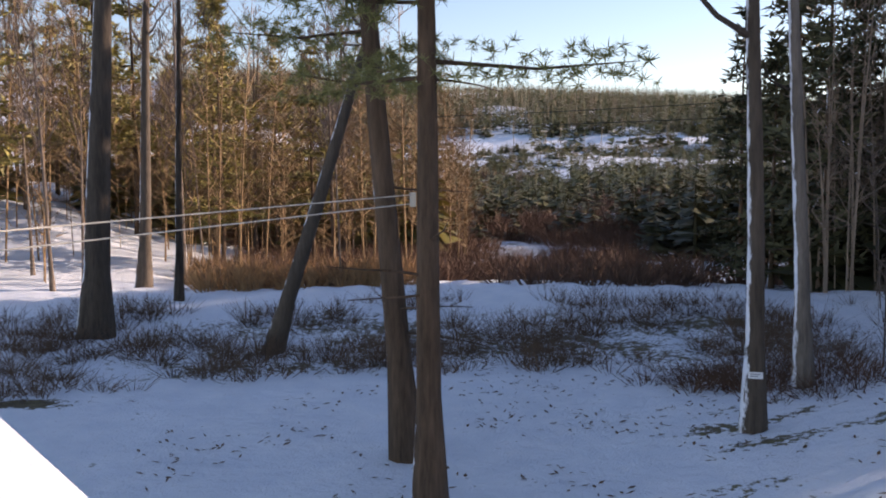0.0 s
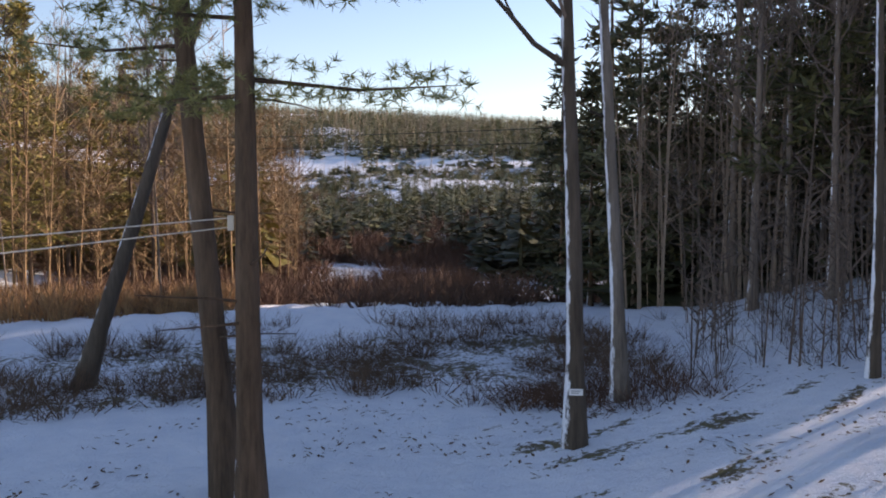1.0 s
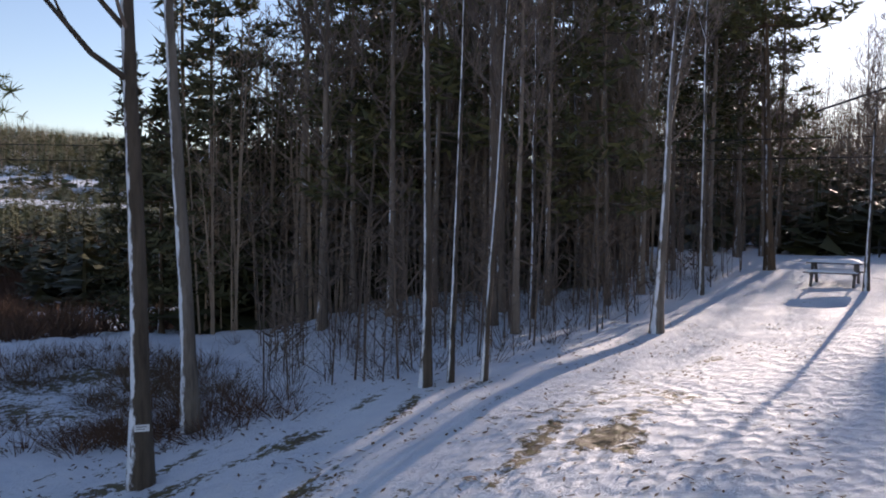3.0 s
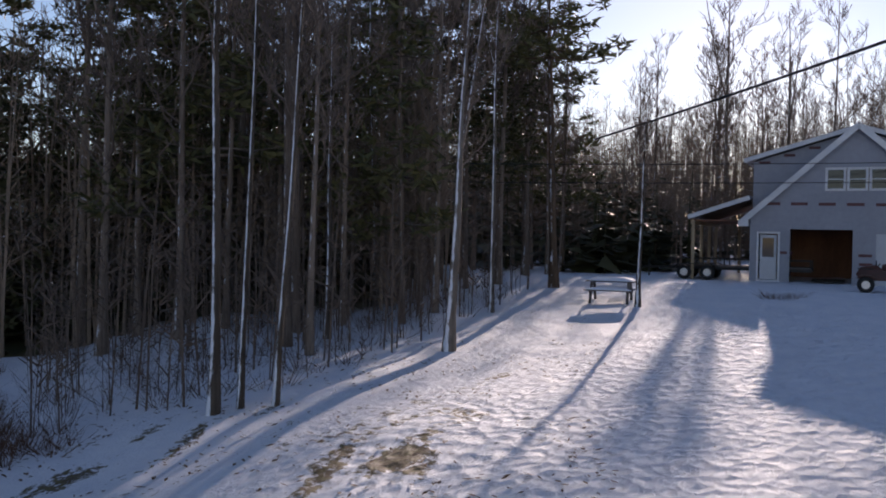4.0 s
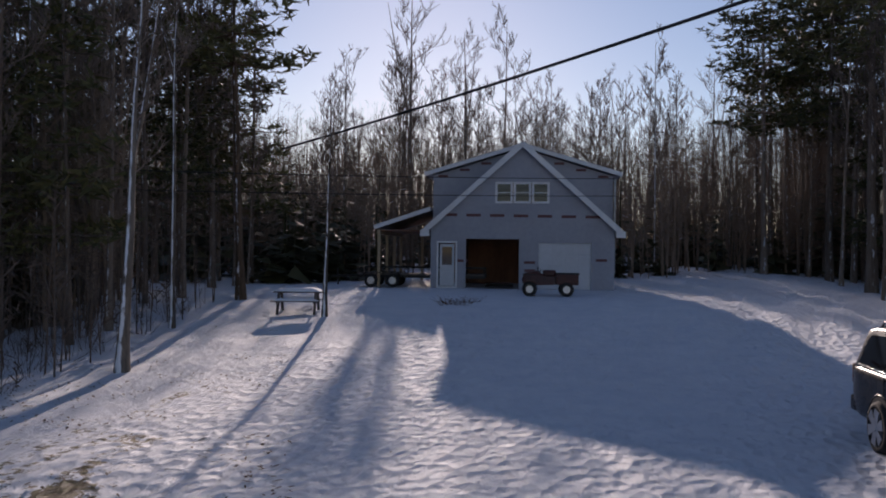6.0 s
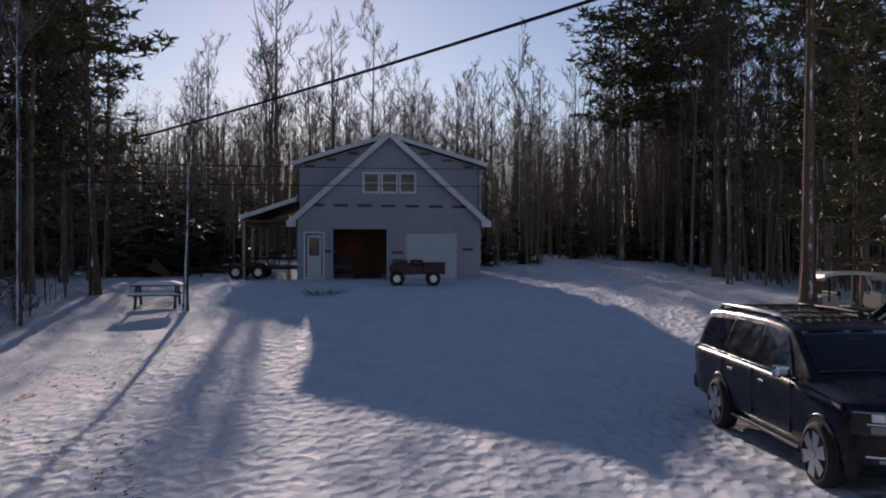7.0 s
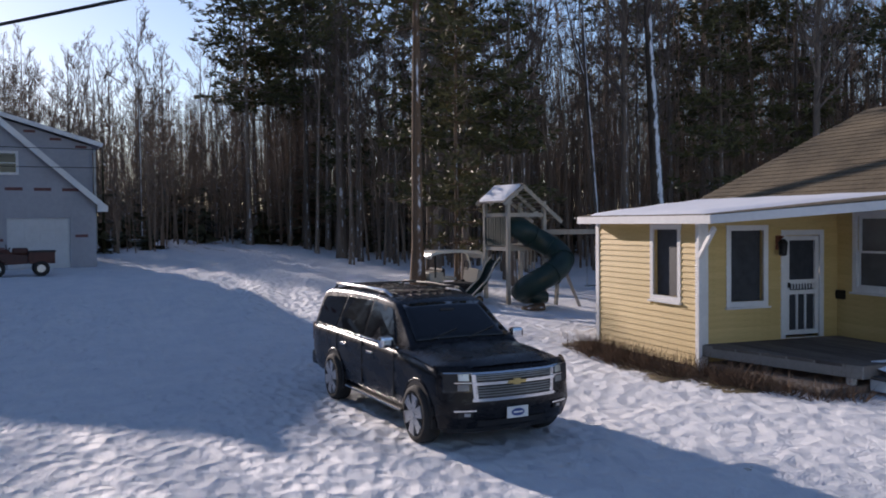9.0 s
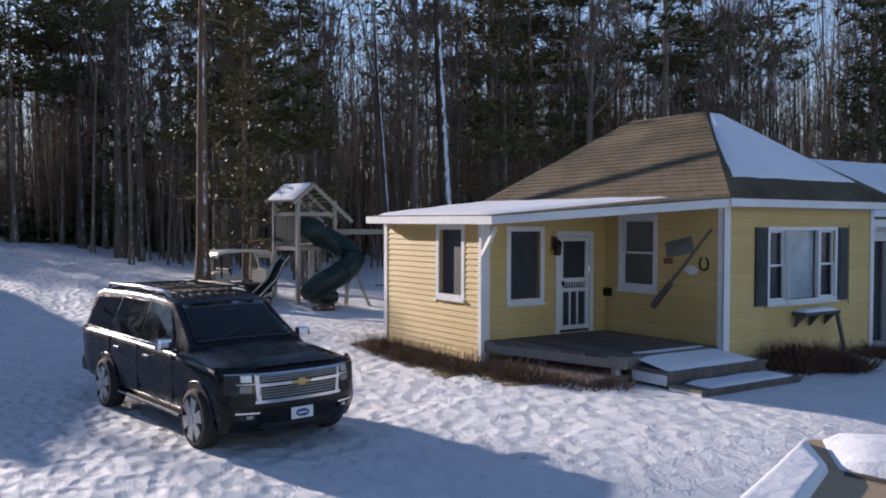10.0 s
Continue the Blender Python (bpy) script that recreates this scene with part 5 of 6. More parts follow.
CAR_PAINT = paint("black_car_paint", (0.006, 0.006, 0.008), (0.016, 0.016, 0.018))
CHROME = varied("chrome", (0.6, 0.61, 0.63), (0.75, 0.76, 0.78), 8, 0.15, metal=1.0, relief=0.02)
CAR_GLASS = glass_material("tinted_car_glass", (0.012, 0.014, 0.018), 0.03)
LENS = glass_material("headlamp_lens", (0.05, 0.052, 0.055), 0.08)
GOLDEN = varied("golden_badge", (0.4, 0.3, 0.12), (0.55, 0.43, 0.2), 8, 0.35, metal=0.8)
BLUE_INK = varied("blue_ink", (0.03, 0.06, 0.2), (0.05, 0.09, 0.28), 8, 0.5, relief=0)


def nose(y, z):
    """How far forward the front of the car reaches."""
    x = 2.6 - .26 * abs(y) ** 3
    if z > .98:
        x -= .09 * ((z - .98) / .14) ** 2
    if z < .55:
        x -= .1 * ((.55 - z) / .25) ** 1.5
    return x


def strip(y0, y1, z0, z1, inner, outer, n=8, low=0.0):
    """A bar that follows the curve of the nose; low: how far its lower edge is drawn in at the ends."""
    bm = bmesh.new()
    rows = []
    for i in range(n + 1):
        y = y0 + (y1 - y0) * i / n
        yl = y * (1 - low)
        rows.append([bm.verts.new(p) for p in ((nose(y, z0) + inner, yl, z0), (nose(y, z0) + outer, yl, z0), (nose(y, z1) + outer, y, z1), (nose(y, z1) + inner, y, z1))])
    for p, q in zip(rows, rows[1:]):
        for k in range(4):
            bm.faces.new((p[k], p[(k + 1) % 4], q[(k + 1) % 4], q[k]))
    bm.faces.new(rows[0])
    bm.faces.new(rows[-1][::-1])
    bmesh.ops.recalc_face_normals(bm, faces=bm.faces[:])
    return bm


def skin(rows, close=False):
    """A sheet through rows of points."""
    bm = bmesh.new()
    vs = [[bm.verts.new(p) for p in row] for row in rows]
    for p, q in zip(vs, vs[1:]):
        for k in range(len(p) - 1):
            bm.faces.new((p[k], p[k + 1], q[k + 1], q[k]))
        if close:
            bm.faces.new((p[-1], p[0], q[0], q[-1]))
    if close:
        bm.faces.new(vs[0])
        bm.faces.new(vs[-1][::-1])
    bmesh.ops.recalc_face_normals(bm, faces=bm.faces[:])
    return bm


def along(table, x):
    """Values of a table of stations at x."""
    for p, q in zip(table, table[1:]):
        if x <= q[0]:
            k = max(0.0, (x - p[0]) / (q[0] - p[0]))
            return [u + (v - u) * k for u, v in zip(p[1:], q[1:])]
    return table[-1][1:]


def mirrored(half):
    return [(-y, z) for y, z in half] + [(y, z) for y, z in half[-2::-1]]


def suv():
    c = empty("car", pose(13.73, -3.52, .0, 0, 0, 191.3) @ Matrix.Translation((.12, 0, 0)) @ Matrix.Scale(1.04, 4), "large black sport utility vehicle with chrome grille on snow", "car")
    # lower body: x, half width, sill height, belt height
    lower = [(-3.06, .8, .55, 1.14), (-3.0, .9, .46, 1.18), (-2.9, .955, .42, 1.2), (-2.6, .99, .4, 1.21), (-1.2, 1.0, .36, 1.21), (.6, 1.0, .36, 1.19), (1.1, 1.0, .36, 1.17), (1.7, 1.005, .38, 1.13), (2.2, .995, .36, 1.08), (2.34, .97, .36, 1.05)]
    rows = []
    for i in range(37):
        x = -3.06 + 5.4 * i / 36
        w, zs, zb = along(lower, x)
        m = (zs + zb) / 2
        half = [(w - .2, zs), (w - .05, zs + .015), (w - .02, zs + .09), (w - .012, m - .16), (w, m - .02), (w - .004, m + .13), (w - .002, zb - .13), (w - .02, zb - .05), (w - .07, zb), (w - .2, zb + .012), (0, zb + .02)]
        rows.append([(x, y, z) for y, z in mirrored(half)])
    part("body", skin(rows, True), CAR_PAINT, c, "", True)
    # bonnet: domed, with a raised middle
    rows = []
    for i in range(15):
        u = i / 14
        row = []
        for k in range(25):
            y = -.965 + 1.93 * k / 24
            x = 1.02 + (nose(y, 1.1) - 1.02) * u
            a = abs(y) / .965
            z = 1.262 - .1 * u ** 1.5 - .045 * a ** 2 - .05 * max(0.0, a - .8) / .2 + .02 * S(.62 - abs(y), 0, .07) - .05 * max(0.0, u - .88) / .12
            row.append((x, y, z))
        rows.append(row)
    part("bonnet", skin(rows), CAR_PAINT, c, "", True)
    # front skin with bumper
    rows = []
    for z in (.3, .36, .45, .55, .68, .8, .92, 1.0, 1.06, 1.1, 1.125):
        row = [(2.15, -.985 + .03 * (z < .4), z)]
        for k in range(21):
            y = -.975 + 1.95 * k / 20
            row.append((nose(y, z) - .012 + .035 * math.exp(-((z - .58) / .11) ** 2), y * (1 - .05 * max(0, .5 - z)), z))
        row.append((2.15, .985 - .03 * (z < .4), z))
        rows.append(row)
    part("front_bumper", skin(rows), CAR_PAINT, c, "", True)
    part("air_dam", strip(-.86, .86, .235, .36, -.25, -.03), BLACK_PLASTIC, c)
    part("lower_grille", strip(-.52, .52, .33, .41, -.05, .005), BLACK_PLASTIC, c)
    # cabin: x, half width at the belt, belt height, half width at the roof, roof height
    cabin = [(-3.0, .87, 1.19, .84, 1.26), (-2.94, .9, 1.2, .79, 1.5), (-2.87, .925, 1.2, .755, 1.7), (-2.76, .94, 1.2, .735, 1.81), (-2.5, .95, 1.2, .73, 1.86), (-1.4, .96, 1.2, .735, 1.89), (-.4, .96, 1.19, .735, 1.885),
             (.1, .955, 1.19, .73, 1.855), (.34, .95, 1.18, .725, 1.81), (.46, .945, 1.18, .735, 1.75), (.8, .93, 1.18, .785, 1.525), (1.1, .905, 1.17, .835, 1.315), (1.24, .89, 1.16, .855, 1.22)]
    rows = []
    xs = [-3.0 + 4.24 * i / 52 for i in range(53)]
    for x in xs:
        wb, zb, wt, zt = along(cabin, x)
        d = max(.02, min(.07, (zt - zb) * .2))
        half = [(wb, zb - .04), (wb, zb), (wt + .018, zt - d), (wt, zt - d * .5), (wt - .04, zt - d * .15), (wt - .14, zt), (wt * .4, zt + .016), (0, zt + .02)]
        rows.append([(x, y, z) for y, z in mirrored(half)])
    part("cabin", skin(rows, True), CAR_PAINT, c, "", True)

    def side(x, t):
        """A point of the side glass, t from belt (0) to roof (1)."""
        wb, zb, wt, zt = along(cabin, x)
        return wb + (wt + .018 - wb) * t + .006, zb + (zt - .07 - zb) * t

    for s in (-1, 1):
        lo, hi = lambda a, b: min(s * a, s * b), lambda a, b: max(s * a, s * b)
        for nm, pts in (("rear_quarter_window", [(-2.72, .1), (-1.72, .08), (-1.58, .9), (-2.6, .88), (-2.68, .7)]),
                        ("rear_side_window", [(-1.62, .08), (-.46, .08), (-.44, .93), (-1.5, .92)]),
                        ("front_side_window", [(-.37, .08), (.78, .1), (.74, .3), (.32, .93), (-.37, .94)])):
            part(nm, prismed([(x, s * side(x, t)[0], side(x, t)[1]) for x, t in pts], (0, -s * .02, 0)), CAR_GLASS, c)
        pipe("belt_trim", [(x, s * (side(x, 0)[0] + .004), side(x, 0)[1] + .02) for x in (-2.8, -1.9, -1.0, -.1, .9)], .011, CHROME, c)
        pipe("roof_rail", [(-2.5, s * .655, 1.86), (-2.4, s * .655, 1.925), (-1.2, s * .66, 1.95), (-.2, s * .655, 1.935), (.02, s * .65, 1.86)], .026, CHROME if s < 0 else BLACK_PLASTIC, c)
        part("running_board", boxed(-1.12, 1.12, lo(.88, 1.0), hi(.88, 1.0), .31, .36, .015), BLACK_PLASTIC, c)
        part("sill_trim", boxed(-1.12, 1.12, lo(1.0, 1.015), hi(1.0, 1.015), .33, .352), CHROME, c)
        mr = part("mirror", boxed(.74, .9, lo(1.0, 1.2), hi(1.0, 1.2), 1.2, 1.36, .045), CHROME, c, "chrome door mirror")
        part("mirror_arm", beamed((.78, s * .93, 1.2), (.82, s * 1.05, 1.22), .07, .05), BLACK_PLASTIC, mr)
        part("mirror_face", boxed(.735, .742, lo(1.03, 1.18), hi(1.03, 1.18), 1.22, 1.34), CAR_GLASS, mr)
        for x in (-1.3, -.14):
            part("door_handle", boxed(x, x + .2, lo(.99, 1.03), hi(.99, 1.03), 1.0, 1.035, .012), CHROME if s < 0 else CAR_PAINT, c)
        for x in (-1.56, -.4, .86):
            part("door_seam", boxed(x, x + .008, lo(.985, 1.0035), hi(.985, 1.0035), .48, 1.15), BLACK_PLASTIC, c)
        # wheel openings and wheels
        for x in (1.68, -1.66):
            n = 20
            arc = [(math.cos(math.pi * k / n), math.sin(math.pi * k / n)) for k in range(n + 1)]
            part("wheel_arch", prismed([(x + .455 * u, s * .7, .4 + .455 * w) for u, w in arc] + [(x - .455, s * .7, .28), (x + .455, s * .7, .28)], (0, s * .307, 0)), BLACK_PLASTIC, c)
            pipe("arch_lip", [(x + .475 * u, s * .998, .4 + .475 * w) for u, w in arc], .014, CAR_PAINT, c)
            wheel(c, x, s * .935, .395, .395, .27, .72, 6)
        # lamps
        hl = part("headlight", strip(s * .62, s * .965, .8, 1.06, -.05, .006, 8), LENS, c, "clear stacked headlight")
        part("lamp", strip(s * .665, s * .79, .95, 1.035, 0, .016, 3), RIM, hl)
        part("lamp", strip(s * .665, s * .8, .82, .9, 0, .016, 3), GREY_METAL, hl)
        part("lamp_shade", strip(s * .81, s * .955, .82, 1.03, 0, .012, 4), BLACK_PLASTIC, hl)
        part("lamp_rim", strip(s * .63, s * .955, 1.042, 1.056, 0, .014, 6), CHROME, hl)
        part("lamp_rim", strip(s * .63, s * .84, .915, .93, 0, .016, 4), CHROME, hl)
        fl = part("fog_lamp", strip(s * .62, s * .8, .47, .55, -.03, .035, 4), BLACK_PLASTIC, c)
        part("lamp", strip(s * .66, s * .73, .49, .53, 0, .045, 2), RIM, fl)
        part("trim", strip(s * .58, s * .86, .552, .572, 0, .045, 6), CHROME, fl)
        part("tail_light", boxed(-3.03, -2.9, lo(.8, .93), hi(.8, .93), .88, 1.2, .03), MACHINE_RED, c)
        pipe("bonnet_crease", [(1.2, s * .6, 1.236), (1.8, s * .58, 1.2), (2.3, s * .56, 1.15)], .008, CAR_PAINT, c)
    rows = []
    for i in range(9):
        x = .45 + .68 * i / 8
        wb, zb, wt, zt = along(cabin, x)
        rows.append([(x + .012, (wt - .075) * (k / 6 - 1), zt + .014 + .016 * (1 - (k / 6 - 1) ** 2)) for k in range(13)])
    bm = skin(rows)
    bmesh.ops.solidify(bm, geom=bm.faces[:], thickness=.006)
    part("windscreen", bm, CAR_GLASS, c, "", True)
    part("inner_mirror", boxed(.62, .64, -.12, .12, 1.66, 1.7, .008), BLACK_PLASTIC, c)
    part("rear_window", prismed([(-2.985, -.7, 1.32), (-2.985, .7, 1.32), (-2.885, .65, 1.72), (-2.885, -.65, 1.72)], (-.02, 0, 0)), CAR_GLASS, c)
    for y in (-.55, .08):
        part("wiper", beamed((1.16, y, 1.31), (1.0, y + .52, 1.43), .018), BLACK_PLASTIC, c)
    # grille
    gr = part("grille", strip(-.62, .62, .69, 1.05, -.04, .004, 10, .04), BLACK_PLASTIC, c, "wide chrome-framed grille")
    for z0, z1 in ((1.03, 1.055), (.885, .925), (.675, .715)):
        part("grille_frame", strip(-.63, .63, z0, z1, -.01, .032, 10), CHROME, gr)
    for sg in (-1, 1):
        part("grille_frame", strip(sg * .575, sg * .635, .69, 1.05, -.01, .03, 3, .05), CHROME, gr)
    for z in (.955, .985, 1.013, .745, .78, .815, .85):
        part("grille_bar", strip(-.58, .58, z - .007, z + .007, 0, .02, 10), GREY_METAL, gr)
    bm = bmesh.new()
    prism(bm, [(2.625, y, z) for y, z in ((-.15, .885), (-.05, .885), (-.05, .865), (.05, .865), (.05, .885), (.12, .885), (.15, .925), (.05, .925), (.05, .945), (-.05, .945), (-.05, .925), (-.12, .925))], (.02, 0, 0))
    part("badge", bm, GOLDEN, gr)
    pl = part("number_plate", boxed(2.63, 2.65, -.16, .16, .43, .58, .004), WHITE_TRIM, c, "white dealer plate with a blue oval")
    bm = lathe([(0, .1), (.004, .1)], 20)
    bmesh.ops.rotate(bm, verts=bm.verts[:], matrix=Matrix.Rotation(radians(-90), 3, "Z"))
    bmesh.ops.scale(bm, vec=(1, 1, .5), verts=bm.verts[:])
    ov = part("oval", bm, BLUE_INK, pl)
    ov.location = (2.651, 0, .505)
    part("bar", boxed(2.656, 2.658, -.07, .07, .495, .515), WHITE_TRIM, pl)
    for k in range(7):
        part("roof_rib", boxed(-2.4, .0, -.42 + k * .14 - .012, -.42 + k * .14 + .012, 1.88, 1.914), CAR_PAINT, c)
    for x in (-1.9, -.4):
        part("cross_bar", beamed((x, -.66, 1.95), (x, .66, 1.95), .05, .025), BLACK_PLASTIC, c)
    part("rear_bumper", boxed(-3.12, -2.85, -.93, .93, .42, .68, .06), CAR_PAINT, c)


suv()

# ---------------------------------------------------------------- play tower, cart, cables, small things
GREEN_PLASTIC = varied("dark_green_plastic", (0.006, 0.02, 0.017), (0.014, 0.04, 0.033), 6, 0.45)
PALE_WOOD = varied("weathered_pale_wood", (0.3, 0.27, 0.22), (0.5, 0.45, 0.37), 5, 0.8, stretch=(1, 1, 0.3), each=0.2)
BEIGE = varied("beige_plastic", (0.42, 0.38, 0.3), (0.56, 0.52, 0.42), 4, 0.5)


def play_tower():
    x, y = 26.44, -9.56
    m = pose(x, y, terrain(x, y) - .05, 0, 0, 13)
    p = empty("play_tower", m, "wooden play tower with green spiral tube slide and snowy roof", "playset")
    # local: x runs back along the near side, -y to the far right side
    w, d = 1.43, 1.43
    for px in (0, w):
        for py in (0, -d):
            part("post", boxed(px - .06, px + .06, py - .06, py + .06, -.2, 3.45, .008), PALE_WOOD, p)
    for k in range(9):
        part("deck_plank", boxed(-.06 + k * .17, .1 + k * .17, -d, 0, 1.98, 2.02), PALE_WOOD, p)
    for z in (1.88, 3.0):
        for a, b in (((0, 0), (w, 0)), ((0, 0), (0, -d)), ((w, 0), (w, -d)), ((0, -d), (w, -d))):
            part("rail", beamed((a[0], a[1], z), (b[0], b[1], z), .05, .13), PALE_WOOD, p)
    for k in range(9):
        part("slat", boxed(.1 + k * .15, .22 + k * .15, .03, .05, 2.02, 2.94), GREEN_PLASTIC, p)
    for k in range(5):
        part("baluster", boxed(-.02, .02, -.5 - k * .14, -.46 - k * .14, 1.2, 1.85), PALE_WOOD, p)
    rh = 3.95
    for px in (-.15, w / 2, w + .15):
        part("rafter", beamed((px, .25, 3.35), (px, -.5, rh), .05, .12), PALE_WOOD, p)
        part("rafter", beamed((px, -.5, rh), (px, -2.05, 2.75), .05, .12), PALE_WOOD, p)
    part("roof_panel", prismed([(-.2, .28, 3.4), (w + .2, .28, 3.4), (w + .2, -.5, rh + .06), (-.2, -.5, rh + .06)], (0, 0, .03)), DARK_WOOD, p)
    for k in range(9):
        t = k / 9
        ya, za = -.5 - 1.5 * t, rh + .06 - 1.16 * t
        part("roof_slat", boxed(-.2, w + .2, ya - .14, ya, za - .09, za - .06), PALE_WOOD, p)
    snow_sheet("roof_snow", [(-.18, .26, 3.435), (w + .18, .26, 3.435), (w + .18, -.48, rh + .09), (-.18, -.48, rh + .09)], .06, "snow on the roof of the play tower", m, 8)
    # spiral tube slide
    pts = [Vector((.45, -.5, 2.62)), Vector((.12, -.45, 2.58))]
    cx, cy = -.75, -.78
    for k in range(20):
        t = k / 19
        a = radians(30 - 285 * t)
        pts.append(Vector((cx + .6 * math.cos(a), cy + .72 * math.sin(a), 2.5 - 1.85 * t)))
    pts += [Vector((-.62, -.1, .52)), Vector((-.5, -.35, .4)), Vector((-.45, -.75, .32)), Vector((-.45, -1.15, .28))]
    v, f = [], []
    tube(v, f, pts, [.37] * 22 + [.35, .3, .24, .2], 16)
    part("tube_slide", listed("tube_slide", v, f, GREEN_PLASTIC, True), GREEN_PLASTIC, p, "dark green spiral tube slide")
    for k in (4, 8, 12, 16):
        d0 = (pts[k + 1] - pts[k - 1]).normalized() * .03
        v, f = [], []
        tube(v, f, [pts[k] - d0, pts[k] + d0], [.4, .4], 16, True)
        part("flange", listed("flange", v, f, GREEN_PLASTIC), GREEN_PLASTIC, p)
    # open wave slide
    bm = bmesh.new()
    pp = [Vector((.5 + .0 * z, .25 + (1.35 - z) * .85 + .08 * math.sin(z * 6), z)) for z in (1.5, 1.25, 1.0, .75, .5, .3, .22)]
    rows = []
    for q in pp:
        rows.append([bm.verts.new(q + Vector(o)) for o in ((-.28, 0, .14), (-.25, 0, 0), (.25, 0, 0), (.28, 0, .14))])
    for a, b in zip(rows, rows[1:]):
        for k in range(3):
            bm.faces.new((a[k], a[k + 1], b[k + 1], b[k]))
    bmesh.ops.solidify(bm, geom=bm.faces[:], thickness=.03)
    part("wave_slide", bm, GREEN_PLASTIC, p, "green wavy slide with a pale rim")
    for o in (-.28, .28):
        pipe("slide_rim", [tuple(q + Vector((o, 0, .14))) for q in pp], .03, BEIGE, p)
    # swing beam
    part("swing_beam", beamed((-.2, -1.0, 2.42), (-.9, -5.2, 2.42), .1, .17), PALE_WOOD, p)
    for s in (-1, 1):
        part("swing_leg", beamed((-.9, -5.0, 2.4), (-.9 + s * .9, -5.3, 0), .1), PALE_WOOD, p)
        part("ladder_leg", beamed((-.3, -1.9 - .1 * s, 1.25), (-.4 - .2 * s, -2.1 - .35 * s, -.1), .1), PALE_WOOD, p)
    for k in range(2):
        yb = -3.0 - k * 1.1
        for o in (-.2, .2):
            part("chain", beamed((-.55, yb + o, 2.36), (-.55, yb + o, .6), .015), GREY_METAL, p)
        part("swing_seat", boxed(-.65, -.45, yb - .22, yb + .22, .57, .6), GREEN_PLASTIC, p)


play_tower()


def golf_cart():
    x, y = 29.2, -8.4
    c = empty("golf_cart", pose(x, y, terrain(x, y), 0, 0, 282), "beige golf cart with a canopy parked behind a tree", "golf cart")
    shell = varied("canopy_plastic", (0.62, 0.59, 0.5), (0.76, 0.72, 0.62), 4, 0.4)
    arch = [(-1.14, 1.34), (-1.08, 1.45), (-.8, 1.52), (0, 1.55), (.75, 1.52), (1.0, 1.44), (1.06, 1.33)]
    part("canopy", prismed([(u, -.6, w) for u, w in arch] + [(u * .96, -.6, w - .09) for u, w in arch[::-1]], (0, 1.2, 0)), shell, c)
    for px, lean, wide in ((-.9, .0, .05), (.92, .22, .09)):
        for py in (-.52, .52):
            part("canopy_post", beamed((px, py, 1.42), (px + lean, py, .6), .05, wide), shell if wide > .06 else IRON, c)
    part("floor_pan", boxed(-1.1, 1.1, -.55, .55, .3, .38, .02), BLACK_PLASTIC, c)
    part("cowl", prismed([(.75, -.5, .38), (1.15, -.5, .4), (1.1, -.5, .7), (.8, -.5, .88)], (0, 1.0, 0)), BEIGE, c)
    part("seat", boxed(-.55, -.05, -.5, .5, .5, .62, .04), BEIGE, c)
    part("seat_back", boxed(-.62, -.5, -.5, .5, .64, .92, .04), BLACK_PLASTIC, c)
    part("rear_body", boxed(-1.1, -.55, -.52, .52, .38, .8, .06), BEIGE, c)
    v, f = [], []
    ring = [Vector((.5, -.22 + .16 * math.cos(a), 1.0 + .16 * math.sin(a))) for a in [2 * math.pi * k / 14 for k in range(15)]]
    tube(v, f, ring, [.018] * 15, 6)
    part("steering_wheel", listed("steering_wheel", v, f, BLACK_PLASTIC, True), BLACK_PLASTIC, c)
    for fx in (-.75, .8):
        for fy in (-.5, .5):
            wheel(c, fx, fy, .23, .23, .2, .5, 0)


golf_cart()


def log_pile():
    for i, (x, y, ln, r, tn) in enumerate(((27.0, -8.3, .5, .14, 20), (26.6, -8.6, .6, .13, 70), (27.5, -8.0, .45, .15, 110), (25.6, -10.2, .9, .09, 40), (25.1, -9.9, .8, .08, 10))):
        g = empty("log", pose(x, y, terrain(x, y) + r * .8, 0, 0, tn), "short sawn log lying by the play tower", "log", "logs by the play tower")
        bm = lathe([(-ln / 2, r * .9), (-ln / 2 + .02, r), (ln / 2 - .02, r), (ln / 2, r * .9)], 12)
        part("bark", bm, BARK_PINE, g)
        part("sawn_end", lathe([(ln / 2 + .001, r * .85), (ln / 2 + .006, r * .84)], 12), LUMBER, g)


log_pile()


def sagging(a, b, sag, n=24):
    a, b = Vector(a), Vector(b)
    return [a.lerp(b, i / n) - Vector((0, 0, sag * 4 * (i / n) * (1 - i / n))) for i in range(n + 1)]


LINE_PALE = varied("pale_rope", (0.5, 0.45, 0.36), (0.68, 0.62, 0.52), 12, 0.8, relief=0)
CABLE = varied("black_cable", (0.012, 0.012, 0.013), (0.03, 0.03, 0.03), 12, 0.6, relief=0)


def cable(name, a, b, sag, r, material, label, category):
    v, f = [], []
    pts = sagging(a, b, sag)
    tube(v, f, pts, [r] * len(pts), 6)
    tagged(new(name, listed(name, v, f, material, True)), label, category)


